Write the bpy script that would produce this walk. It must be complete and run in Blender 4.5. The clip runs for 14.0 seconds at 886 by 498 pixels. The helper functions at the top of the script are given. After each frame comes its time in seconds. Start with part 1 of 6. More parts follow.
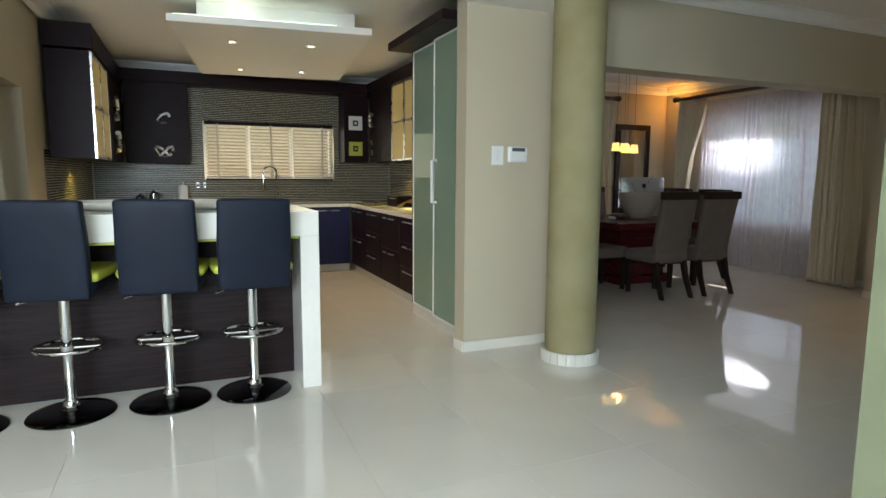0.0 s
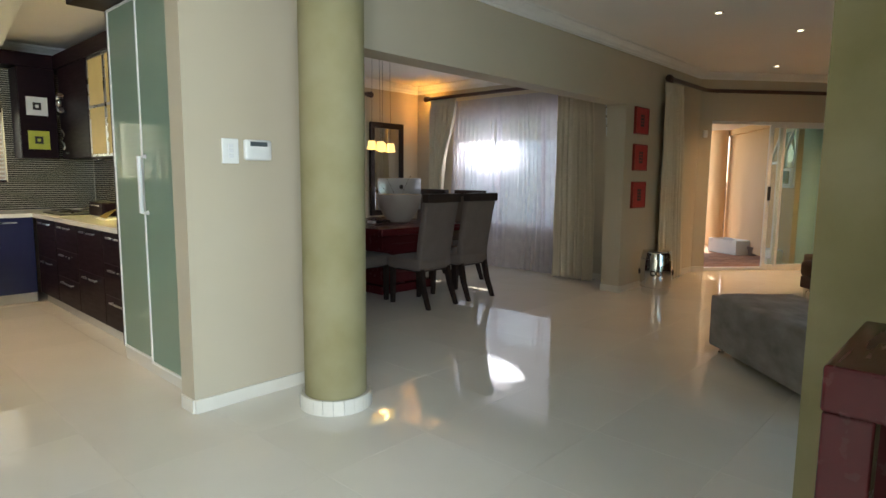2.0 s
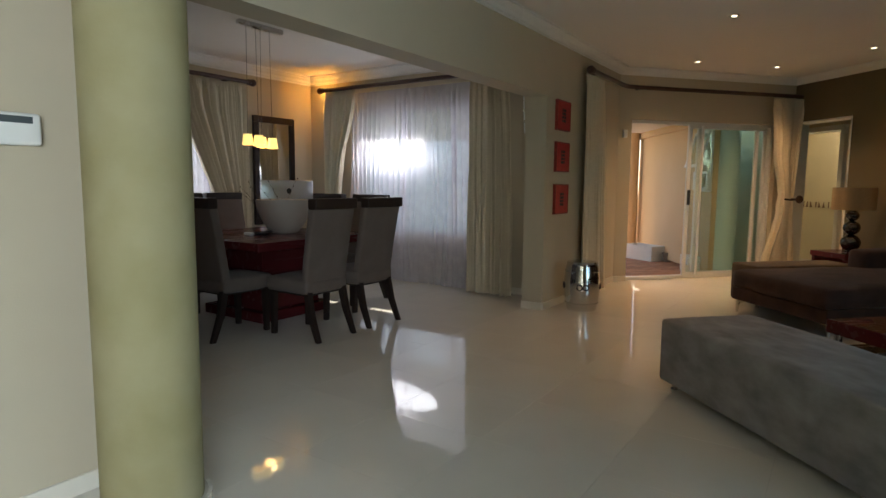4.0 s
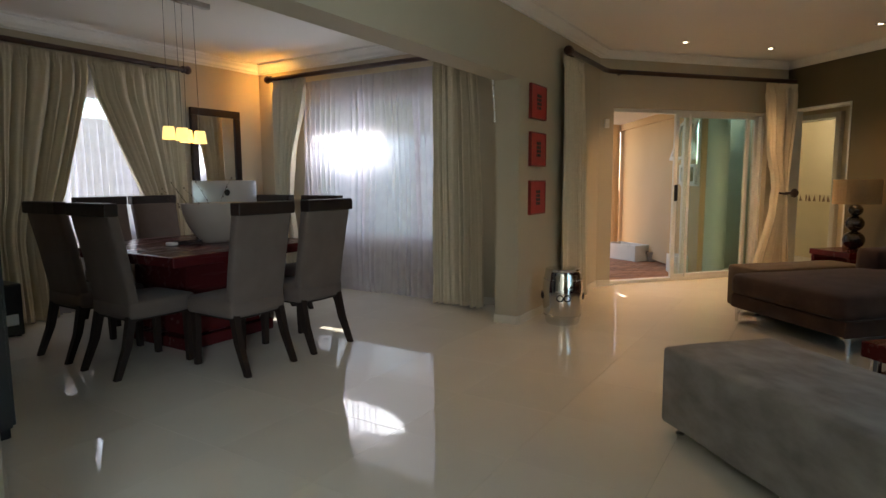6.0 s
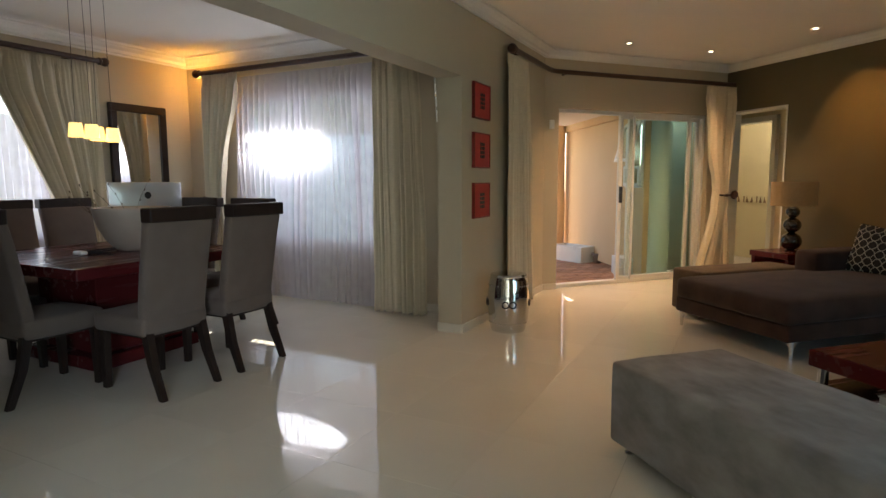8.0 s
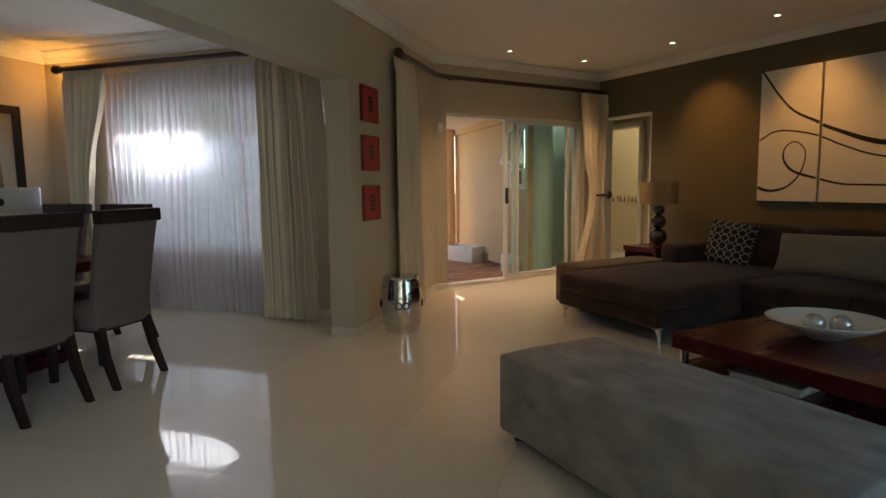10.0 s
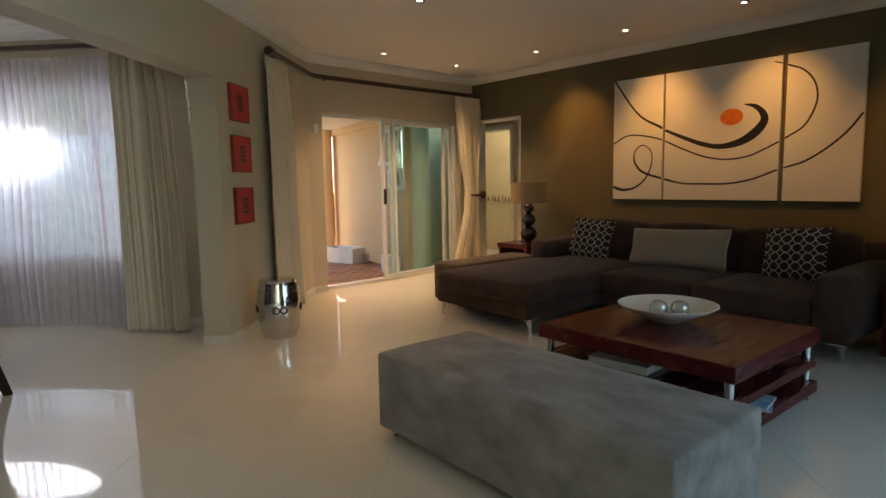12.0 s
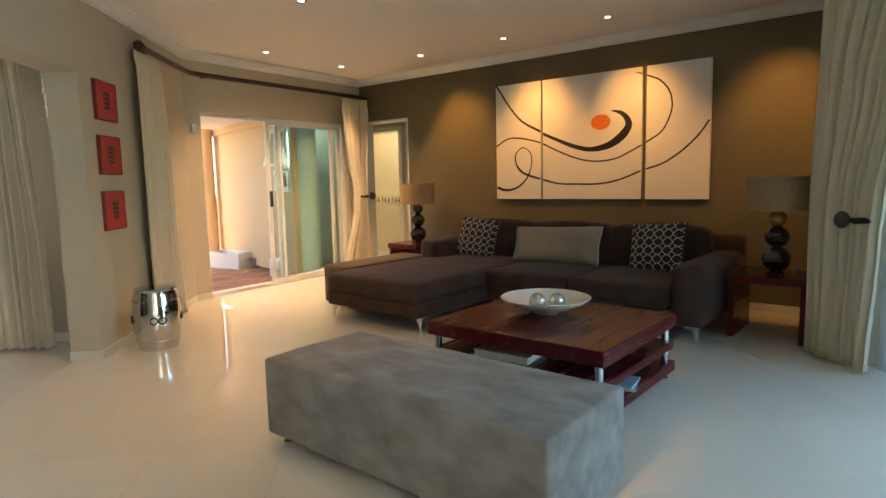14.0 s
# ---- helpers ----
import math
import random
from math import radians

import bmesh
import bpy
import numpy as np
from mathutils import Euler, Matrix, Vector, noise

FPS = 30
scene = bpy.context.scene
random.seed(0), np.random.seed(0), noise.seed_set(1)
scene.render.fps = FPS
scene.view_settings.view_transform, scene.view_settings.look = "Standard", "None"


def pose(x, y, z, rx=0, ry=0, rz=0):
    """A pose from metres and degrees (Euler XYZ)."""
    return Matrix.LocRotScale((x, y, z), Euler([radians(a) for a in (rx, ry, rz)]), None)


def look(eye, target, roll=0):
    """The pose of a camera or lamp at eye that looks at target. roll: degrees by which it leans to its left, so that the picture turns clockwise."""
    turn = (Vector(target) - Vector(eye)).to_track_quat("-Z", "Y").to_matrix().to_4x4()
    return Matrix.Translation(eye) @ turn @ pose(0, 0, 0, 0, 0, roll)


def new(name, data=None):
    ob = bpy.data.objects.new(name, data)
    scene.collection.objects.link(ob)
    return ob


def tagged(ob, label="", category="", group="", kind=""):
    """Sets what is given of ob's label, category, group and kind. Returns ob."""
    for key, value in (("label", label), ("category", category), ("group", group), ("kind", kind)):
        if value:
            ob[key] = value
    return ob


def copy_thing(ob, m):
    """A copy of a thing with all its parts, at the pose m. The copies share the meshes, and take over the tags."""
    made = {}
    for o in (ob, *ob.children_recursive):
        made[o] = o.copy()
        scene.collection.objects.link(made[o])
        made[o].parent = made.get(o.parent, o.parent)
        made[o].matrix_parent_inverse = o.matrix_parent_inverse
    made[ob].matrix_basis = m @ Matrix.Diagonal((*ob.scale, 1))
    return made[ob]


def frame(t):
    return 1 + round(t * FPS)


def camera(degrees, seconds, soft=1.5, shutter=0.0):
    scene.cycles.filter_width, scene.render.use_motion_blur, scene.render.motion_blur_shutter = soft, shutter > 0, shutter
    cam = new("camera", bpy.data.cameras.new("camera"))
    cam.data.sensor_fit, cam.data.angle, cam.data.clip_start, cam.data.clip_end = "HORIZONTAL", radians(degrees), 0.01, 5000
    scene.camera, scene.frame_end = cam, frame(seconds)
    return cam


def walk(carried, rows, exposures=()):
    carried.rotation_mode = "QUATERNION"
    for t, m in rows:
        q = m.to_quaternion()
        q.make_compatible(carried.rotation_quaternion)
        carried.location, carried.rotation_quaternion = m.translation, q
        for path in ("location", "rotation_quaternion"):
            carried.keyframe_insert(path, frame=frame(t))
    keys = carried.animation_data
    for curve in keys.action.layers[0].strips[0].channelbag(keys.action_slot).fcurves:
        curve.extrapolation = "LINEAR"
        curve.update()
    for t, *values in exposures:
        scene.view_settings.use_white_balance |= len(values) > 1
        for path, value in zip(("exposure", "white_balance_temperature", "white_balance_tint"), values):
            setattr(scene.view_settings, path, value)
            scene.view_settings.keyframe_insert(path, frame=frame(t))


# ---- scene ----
cam = camera(73.9, 14.0)
PATH = [
    (0, (-0.846, 0.048, 1.274), (-1.578, 1.893, 1.028), 0.4),
    (0.5, (-0.924, 0.238, 1.276), (-1.375, 2.171, 1.032), 0.4),
    (1, (-0.98, 0.422, 1.268), (-1.227, 2.392, 1.024), 0.3),
    (1.5, (-0.989, 0.645, 1.276), (-1.105, 2.627, 1.035), 0.3),
    (2, (-1.014, 0.865, 1.291), (-0.943, 2.849, 1.049), 0.5),
    (2.5, (-1.017, 1.092, 1.275), (-0.752, 3.06, 1.039), 0.3),
    (3, (-0.956, 1.341, 1.272), (-0.614, 3.298, 1.038), 0.1),
    (3.2, (-0.942, 1.459, 1.26), (-0.581, 3.414, 1.04), 0.5),
    (5.5, (-0.599, 2.472, 1.249), (-0.183, 4.415, 1.023), -0.2),
    (6, (-0.539, 2.616, 1.255), (-0.095, 4.553, 1.027), -0.3),
    (6.5, (-0.457, 2.751, 1.259), (0.01, 4.682, 1.032), -0.3),
    (7, (-0.425, 2.819, 1.27), (0.064, 4.745, 1.044), -0.4),
    (7.5, (-0.418, 2.843, 1.274), (0.12, 4.756, 1.049), -0.4),
    (9.8, (-0.359, 2.831, 1.273), (0.548, 4.599, 1.045), -0.4),
    (10, (-0.398, 2.797, 1.267), (0.538, 4.55, 1.046), -0.7),
    (10.5, (-0.399, 2.783, 1.27), (0.623, 4.487, 1.047), -0.8),
    (11, (-0.399, 2.765, 1.272), (0.709, 4.415, 1.047), -0.9),
    (11.5, (-0.397, 2.744, 1.275), (0.792, 4.337, 1.049), -0.9),
    (12, (-0.397, 2.726, 1.275), (0.867, 4.259, 1.049), -1.0),
    (12.5, (-0.403, 2.703, 1.281), (0.932, 4.175, 1.052), -1.0),
    (13, (-0.409, 2.688, 1.287), (0.993, 4.096, 1.057), -1.1),
    (13.5, (-0.414, 2.676, 1.286), (1.048, 4.021, 1.055), -1.2),
    (14, (-0.414, 2.656, 1.282), (1.106, 3.936, 1.051), -1.3),
]
walk(cam, [(t, look(eye, target, roll)) for t, eye, target, roll in PATH],
     exposures=[(0.0, 1.45), (0.5, 1.28), (2.0, 1.75), (3.0, 1.6), (5.5, 1.5), (6.0, 1.75), (6.5, 1.87), (7.5, 2.05), (10.0, 1.45), (11.0, 1.55), (12.0, 1.98), (12.5, 2.18), (14.0, 2.82)])

# ---- world and large lights ----
world = bpy.data.worlds.new("world")
scene.world = world
world.use_nodes = True
_wn = world.node_tree
_sky = _wn.nodes.new("ShaderNodeTexSky")
_sky.sky_type, _sky.sun_disc = "NISHITA", False
_sky.sun_elevation, _sky.sun_rotation = radians(47), radians(18.4)
_wn.links.new(_sky.outputs[0], _wn.nodes["Background"].inputs[0])
_wn.nodes["Background"].inputs[1].default_value = 0.15

R2 = math.sqrt(0.5)
K = pose(0, 0, 0, 0, 0, 45)          # the wing with kitchen and dining stands at 45 degrees


def kp(a, b, z=0.0, turn=0.0):
    """Pose in the turned wing."""
    return K @ pose(a, b, z, 0, 0, turn)


LAMPS = 0.30  # level of all lamps against the daylight outside


def sun_lamp(direction, strength):
    d = bpy.data.lights.new("sun", "SUN")
    d.energy, d.angle, d.color = strength, radians(0.5), (1.0, 0.93, 0.82)
    o = new("sun", d)
    o.matrix_world = look((0, 0, 20), Vector((0, 0, 20)) + Vector(direction))


def area(name, m, w, h, energy, color, shape="RECTANGLE"):
    d = bpy.data.lights.new(name, "AREA")
    d.shape, d.size, d.size_y, d.energy, d.color = shape, w, h, energy * LAMPS, color
    o = new(name, d)
    o.matrix_world = m
    return o


def spot(name, eye, target, energy, color, degrees=70, blend=0.8, size=0.03):
    d = bpy.data.lights.new(name, "SPOT")
    d.energy, d.color, d.spot_size, d.spot_blend, d.shadow_soft_size = energy * LAMPS, color, radians(degrees), blend, size
    o = new(name, d)
    o.matrix_world = look(eye, target)


def bulb(name, at, energy, color, size=0.04):
    d = bpy.data.lights.new(name, "POINT")
    d.energy, d.color, d.shadow_soft_size = energy * LAMPS, color, size
    new(name, d).location = at


sun_lamp((-0.20, -0.60, -0.68), 5.0)
# area lamps standing in for sky light in the openings, and one for glare
area("light_patio_doors", look(K @ Vector((2.95, -0.97, 1.10)), K @ Vector((2.8, 3.0, 1.0))), 1.5, 2.0, 13, (0.52, 0.76, 1.0))
area("light_hall_glass", look(K @ Vector((-2.0, -0.97, 1.70)), K @ Vector((-1.4, 1.9, 0.0))), 2.3, 1.05, 340, (0.74, 0.87, 1.0))
area("light_dining_window", look(K @ Vector((6.775, 6.29, 1.4)), K @ Vector((2.0, 6.29, 1.4))), 2.2, 1.5, 9, (0.80, 0.82, 1.0))
# added ellipse lamp draws the glare of the sunlit wall outside
area("light_dining_glare", look(K @ Vector((6.765, 6.74, 1.575)), K @ Vector((2.0, 6.74, 1.575))), 1.30, 0.36, 9, (0.95, 0.96, 1.0), "ELLIPSE")
area("light_dining_window_2", look(K @ Vector((4.5, 8.34, 1.45)), K @ Vector((4.5, 3.0, 1.45))), 1.1, 1.3, 9, (0.92, 0.92, 1.0))
area("light_kitchen_window", look(K @ Vector((0.485, 9.07, 1.58)), K @ Vector((0.485, 4.0, 1.58))), 1.6, 0.66, 16, (1.0, 0.86, 0.70))

# ---- materials ----


def mat(name, color, rough=0.5, metal=0.0, color2=None, scale=6.0, mix=0.5, bump=0.0, bump_scale=80.0,
        coat=0.0, sheen=0.0, spec=0.5, stretch=(1, 1, 1), rough_var=0.08, random_tint=0.0, detail=6.0, island=False):
    m = bpy.data.materials.new(name)
    m.use_nodes = True
    nt = m.node_tree
    n, l = nt.nodes, nt.links
    b = n["Principled BSDF"]
    b.inputs["Metallic"].default_value = metal
    b.inputs["Coat Weight"].default_value = coat
    b.inputs["Coat Roughness"].default_value = 0.05
    b.inputs["Sheen Weight"].default_value = sheen
    b.inputs["Specular IOR Level"].default_value = spec
    tc = n.new("ShaderNodeTexCoord")
    mp = n.new("ShaderNodeMapping")
    mp.inputs["Scale"].default_value = stretch
    l.new(tc.outputs["Object"], mp.inputs[0])
    big = n.new("ShaderNodeTexNoise")
    big.inputs["Scale"].default_value, big.inputs["Detail"].default_value = scale, detail
    l.new(mp.outputs[0], big.inputs[0])
    ramp = n.new("ShaderNodeMapRange")
    ramp.inputs[1].default_value, ramp.inputs[2].default_value = 0.3, 0.7
    ramp.inputs[3].default_value, ramp.inputs[4].default_value = 0.0, mix
    l.new(big.outputs[0], ramp.inputs[0])
    mx = n.new("ShaderNodeMix")
    mx.data_type = "RGBA"
    c2 = color2 or tuple(c * 0.85 for c in color)
    mx.inputs[6].default_value, mx.inputs[7].default_value = (*color, 1), (*c2, 1)
    l.new(ramp.outputs[0], mx.inputs[0])
    out = mx.outputs[2]
    if random_tint:
        if island:
            rnd = n.new("ShaderNodeNewGeometry").outputs["Random Per Island"]
        else:
            rnd = n.new("ShaderNodeObjectInfo").outputs["Random"]
        hs = n.new("ShaderNodeHueSaturation")
        mr = n.new("ShaderNodeMapRange")
        mr.inputs[3].default_value, mr.inputs[4].default_value = 1 - random_tint, 1 + random_tint
        l.new(rnd, mr.inputs[0])
        l.new(mr.outputs[0], hs.inputs["Value"])
        l.new(out, hs.inputs["Color"])
        out = hs.outputs[0]
    l.new(out, b.inputs["Base Color"])
    fine = n.new("ShaderNodeTexNoise")
    fine.inputs["Scale"].default_value, fine.inputs["Detail"].default_value = bump_scale, 4
    l.new(mp.outputs[0], fine.inputs[0])
    rr = n.new("ShaderNodeMapRange")
    rr.inputs[3].default_value, rr.inputs[4].default_value = max(0.01, rough - rough_var), min(1, rough + rough_var)
    l.new(big.outputs[0], rr.inputs[0])
    l.new(rr.outputs[0], b.inputs["Roughness"])
    if bump:
        bp = n.new("ShaderNodeBump")
        bp.inputs["Strength"].default_value, bp.inputs["Distance"].default_value = bump, 0.004
        l.new(fine.outputs[0], bp.inputs["Height"])
        l.new(bp.outputs[0], b.inputs["Normal"])
    return m


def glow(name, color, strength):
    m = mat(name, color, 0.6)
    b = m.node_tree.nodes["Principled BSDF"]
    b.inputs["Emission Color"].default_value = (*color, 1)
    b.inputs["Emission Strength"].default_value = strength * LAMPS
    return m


def glass(name, color=(0.9, 0.97, 0.94), rough=0.0, see=0.75):
    """Clear or frosted pane: mirror gloss by Fresnel over what shows through."""
    m = bpy.data.materials.new(name)
    m.use_nodes = True
    n, l = m.node_tree.nodes, m.node_tree.links
    n.remove(n["Principled BSDF"])
    tr, gl, fr, mx = (n.new(x) for x in ("ShaderNodeBsdfTransparent", "ShaderNodeBsdfGlossy", "ShaderNodeLayerWeight", "ShaderNodeMixShader"))
    tr.inputs[0].default_value = (*color, 1)
    gl.inputs["Roughness"].default_value = 0.02
    fr.inputs[0].default_value = 0.5
    pw, ma = n.new("ShaderNodeMath"), n.new("ShaderNodeMath")
    pw.operation, ma.operation = "POWER", "MULTIPLY_ADD"
    pw.inputs[1].default_value = 5.0
    ma.inputs[1].default_value, ma.inputs[2].default_value = 0.7, 0.03
    l.new(fr.outputs["Facing"], pw.inputs[0])
    l.new(pw.outputs[0], ma.inputs[0])
    l.new(ma.outputs[0], mx.inputs[0])
    if rough:
        rf, m2 = n.new("ShaderNodeBsdfTranslucent"), n.new("ShaderNodeMixShader")
        df, m3 = n.new("ShaderNodeBsdfDiffuse"), n.new("ShaderNodeMixShader")
        rf.inputs[0].default_value = df.inputs[0].default_value = (*[c * 0.8 for c in color], 1)
        m3.inputs[0].default_value = 0.5
        l.new(rf.outputs[0], m3.inputs[1]); l.new(df.outputs[0], m3.inputs[2])
        m2.inputs[0].default_value = 1 - see
        l.new(tr.outputs[0], m2.inputs[1]); l.new(m3.outputs[0], m2.inputs[2])
        l.new(m2.outputs[0], mx.inputs[1])
    else:
        l.new(tr.outputs[0], mx.inputs[1])
    l.new(gl.outputs[0], mx.inputs[2])
    l.new(mx.outputs[0], n["Material Output"].inputs[0])
    return m


def cloth_sheer(name, color, see):
    """Thin voile: threads that let light through, with holes between."""
    m = bpy.data.materials.new(name)
    m.use_nodes = True
    n, l = m.node_tree.nodes, m.node_tree.links
    n.remove(n["Principled BSDF"])
    tr, df, tl, a, b = (n.new(x) for x in ("ShaderNodeBsdfTransparent", "ShaderNodeBsdfDiffuse", "ShaderNodeBsdfTranslucent", "ShaderNodeMixShader", "ShaderNodeMixShader"))
    df.inputs[0].default_value = tl.inputs[0].default_value = (*color, 1)
    a.inputs[0].default_value = 0.6
    l.new(df.outputs[0], a.inputs[1]); l.new(tl.outputs[0], a.inputs[2])
    tc, no, mr = n.new("ShaderNodeTexCoord"), n.new("ShaderNodeTexNoise"), n.new("ShaderNodeMapRange")
    no.inputs["Scale"].default_value = 9
    l.new(tc.outputs["Object"], no.inputs[0])
    mr.inputs[3].default_value, mr.inputs[4].default_value = 1 - see - 0.06, 1 - see + 0.06
    l.new(no.outputs[0], mr.inputs[0]); l.new(mr.outputs[0], b.inputs[0])
    l.new(tr.outputs[0], b.inputs[1]); l.new(a.outputs[0], b.inputs[2])
    l.new(b.outputs[0], n["Material Output"].inputs[0])
    return m


M_TEAL = mat("grey_green_render", (0.52, 0.62, 0.57), 0.8, color2=(0.46, 0.55, 0.50), scale=3.0, bump=0.15, bump_scale=60)
M_WALL = mat("plaster_beige", (0.50, 0.435, 0.32), 0.75, color2=(0.45, 0.39, 0.285), scale=1.6, bump=0.12, bump_scale=140)
M_GREEN = mat("sponged_green", (0.135, 0.145, 0.085), 0.88, color2=(0.17, 0.178, 0.112), spec=0.15, scale=2.6, mix=0.9, bump=0.15, bump_scale=60)
M_OLIVE = mat("sponged_olive", (0.25, 0.215, 0.105), 0.88, spec=0.15, color2=(0.34, 0.30, 0.175), scale=3.2, mix=0.9, bump=0.15, bump_scale=60)
M_BROWN = mat("paint_brown", (0.14, 0.113, 0.058), 0.7, color2=(0.12, 0.096, 0.05), scale=2.0, bump=0.1, bump_scale=160)
M_CEIL = mat("ceiling_white", (0.78, 0.75, 0.71), 0.8, color2=(0.74, 0.71, 0.67), scale=1.2, bump=0.05)
M_CORNICE = mat("cornice_white", (0.80, 0.79, 0.76), 0.6, scale=3)
M_TILE = mat("porcelain_tile", (0.715, 0.675, 0.59), 0.04, color2=(0.67, 0.63, 0.545), scale=2.2, mix=0.7, rough_var=0.02, random_tint=0.025, spec=0.8)
M_GROUT = mat("grout", (0.50, 0.46, 0.39), 0.8, scale=20)
M_SKIRT = mat("skirting_tile", (0.70, 0.66, 0.57), 0.15, scale=5, random_tint=0.03)
M_DARKWOOD = mat("dark_mahogany", (0.080, 0.010, 0.012), 0.26, color2=(0.058, 0.008, 0.009), scale=2.0, mix=0.6, stretch=(1, 10, 10), coat=0.06, spec=0.20)
M_POLE = mat("pole_wood", (0.05, 0.018, 0.010), 0.35, color2=(0.03, 0.01, 0.006), scale=8, coat=0.2)
M_LEGWOOD = mat("wenge_wood", (0.022, 0.013, 0.010), 0.48, color2=(0.012, 0.008, 0.006), scale=7, spec=0.25, stretch=(6, 6, 1))
M_CHAIR = mat("taupe_suede", (0.115, 0.084, 0.068), 0.9, color2=(0.085, 0.062, 0.050), scale=7, sheen=0.06, bump=0.3, bump_scale=260)
M_SOFA = mat("brown_microsuede", (0.070, 0.038, 0.030), 0.9, color2=(0.042, 0.024, 0.019), scale=6, mix=1.0, spec=0.2, sheen=0.10, bump=0.3, bump_scale=220)
M_OTTO = mat("grey_suede", (0.32, 0.298, 0.285), 0.9, color2=(0.19, 0.175, 0.166), scale=10.0, mix=1.0, stretch=(1.0, 0.55, 1.0), detail=10, spec=0.2, sheen=0.08, bump=0.3, bump_scale=200)
M_OTTOB = mat("olive_brown_suede", (0.13, 0.095, 0.06), 0.9, color2=(0.09, 0.065, 0.042), scale=7.0, mix=1.0, spec=0.2, sheen=0.06, bump=0.3, bump_scale=200)
M_CURTAIN = mat("curtain_linen", (0.66, 0.575, 0.42), 0.9, color2=(0.55, 0.475, 0.34), scale=14, stretch=(1, 1, 7), sheen=0.2, bump=0.4, bump_scale=90)
M_SHEER = cloth_sheer("sheer_voile", (0.82, 0.79, 0.86), 0.58)
M_CHROME = mat("chrome", (0.62, 0.62, 0.62), 0.06, 1.0, scale=4, rough_var=0.02)
M_STEEL = mat("brushed_steel", (0.55, 0.55, 0.54), 0.28, 1.0, scale=12)
M_BLACKCHROME = mat("base_dark_chrome", (0.10, 0.10, 0.105), 0.08, 1.0, scale=4)
M_ALU = mat("white_aluminium", (0.74, 0.73, 0.70), 0.35, scale=8)
M_GLASS = glass("clear_glass", (0.88, 0.95, 0.93))
M_TINT = glass("tinted_glass", (0.90, 0.965, 0.955))
M_FROST = glass("frosted_green_glass", (0.66, 0.82, 0.66), 0.16, 0.30)
M_FROSTW = glass("frosted_amber_glass", (0.80, 0.66, 0.30), 0.25, 0.12)
# panes emit themselves, in place of lamps inside the solid carcass
M_GLOWAMBER = glow("self_glowing_amber_glass", (0.50, 0.37, 0.13), 0.26)
M_MIRROR = mat("mirror_silver", (0.86, 0.87, 0.86), 0.015, 1.0, scale=2, rough_var=0.005)
M_STONE = mat("white_quartz", (0.80, 0.78, 0.71), 0.14, color2=(0.75, 0.73, 0.66), scale=30)
M_BLUE = mat("indigo_gloss", (0.022, 0.025, 0.085), 0.22, color2=(0.016, 0.017, 0.05), scale=3, spec=0.35)
M_CAB = mat("espresso_cabinet", (0.016, 0.007, 0.009), 0.40, color2=(0.009, 0.004, 0.005), scale=6, stretch=(1, 1, 7), spec=0.09)
M_PANELW = mat("combed_wenge_panel", (0.026, 0.014, 0.013), 0.4, color2=(0.010, 0.006, 0.007), scale=9, mix=1.0, stretch=(0.4, 1, 9), bump=0.5, bump_scale=40, spec=0.12)
M_LEATHER = mat("black_leatherette", (0.010, 0.014, 0.026), 0.5, color2=(0.007, 0.010, 0.018), scale=9, spec=0.16, bump=0.25, bump_scale=180)
M_LIME = mat("lime_leatherette", (0.45, 0.47, 0.06), 0.4, scale=9, bump=0.2, bump_scale=160)
M_MOSAIC = mat("ribbed_mosaic", (0.085, 0.08, 0.058), 0.25, color2=(0.05, 0.048, 0.036), scale=14, stretch=(1, 1, 3), random_tint=0.25, island=True)
M_BLIND = mat("blind_slat", (0.62, 0.52, 0.42), 0.5, scale=6)
M_RED = mat("red_silk", (0.42, 0.022, 0.022), 0.55, color2=(0.34, 0.02, 0.018), scale=12, bump=0.2, bump_scale=150)
M_CANVAS = mat("canvas_white", (0.78, 0.74, 0.68), 0.8, color2=(0.72, 0.68, 0.62), scale=2.5, bump=0.2, bump_scale=300)
M_INK = mat("black_paint", (0.018, 0.012, 0.010), 0.5, scale=10)
M_ORANGE = mat("orange_paint", (0.80, 0.22, 0.02), 0.6, color2=(0.70, 0.05, 0.01), scale=14)
M_PLASTIC = mat("white_plastic", (0.76, 0.76, 0.73), 0.35, scale=6)
M_GREYPLASTIC = mat("grey_display", (0.08, 0.095, 0.10), 0.2, scale=9)
M_BLACK = mat("black_plastic", (0.014, 0.014, 0.015), 0.35, scale=9)
M_ALUM = mat("silver_aluminium", (0.62, 0.64, 0.66), 0.32, 0.85, scale=5)
M_BOWL = mat("white_ceramic", (0.80, 0.78, 0.72), 0.22, scale=4)
M_BASIN = mat("matte_stone_bowl", (0.36, 0.295, 0.245), 0.55, color2=(0.30, 0.245, 0.20), scale=6, bump=0.1)
M_PEARL = mat("silver_ball", (0.70, 0.68, 0.63), 0.22, 0.7, scale=18)
M_SHADE = glow("lit_lampshade", (1.0, 0.72, 0.22), 1.5)
M_DRUM = mat("drum_shade_tan", (0.34, 0.235, 0.12), 0.85, scale=30, bump=0.3, bump_scale=240)
M_BALLS = mat("black_lamp_balls", (0.018, 0.014, 0.012), 0.12, scale=5, coat=0.6)
M_GOLD = mat("dull_brass", (0.42, 0.30, 0.10), 0.3, 1.0, scale=8)
M_DOWN = glow("downlight_glow", (1.0, 0.86, 0.62), 9.0)
M_COVE = glow("cove_glow", (0.80, 1.0, 0.82), 2.2)
M_AMBER = glow("sconce_glow", (1.0, 0.55, 0.10), 6.0)
M_CUSHB = mat("dark_trellis_cloth", (0.035, 0.026, 0.022), 0.9, scale=8, bump=0.3, bump_scale=240)
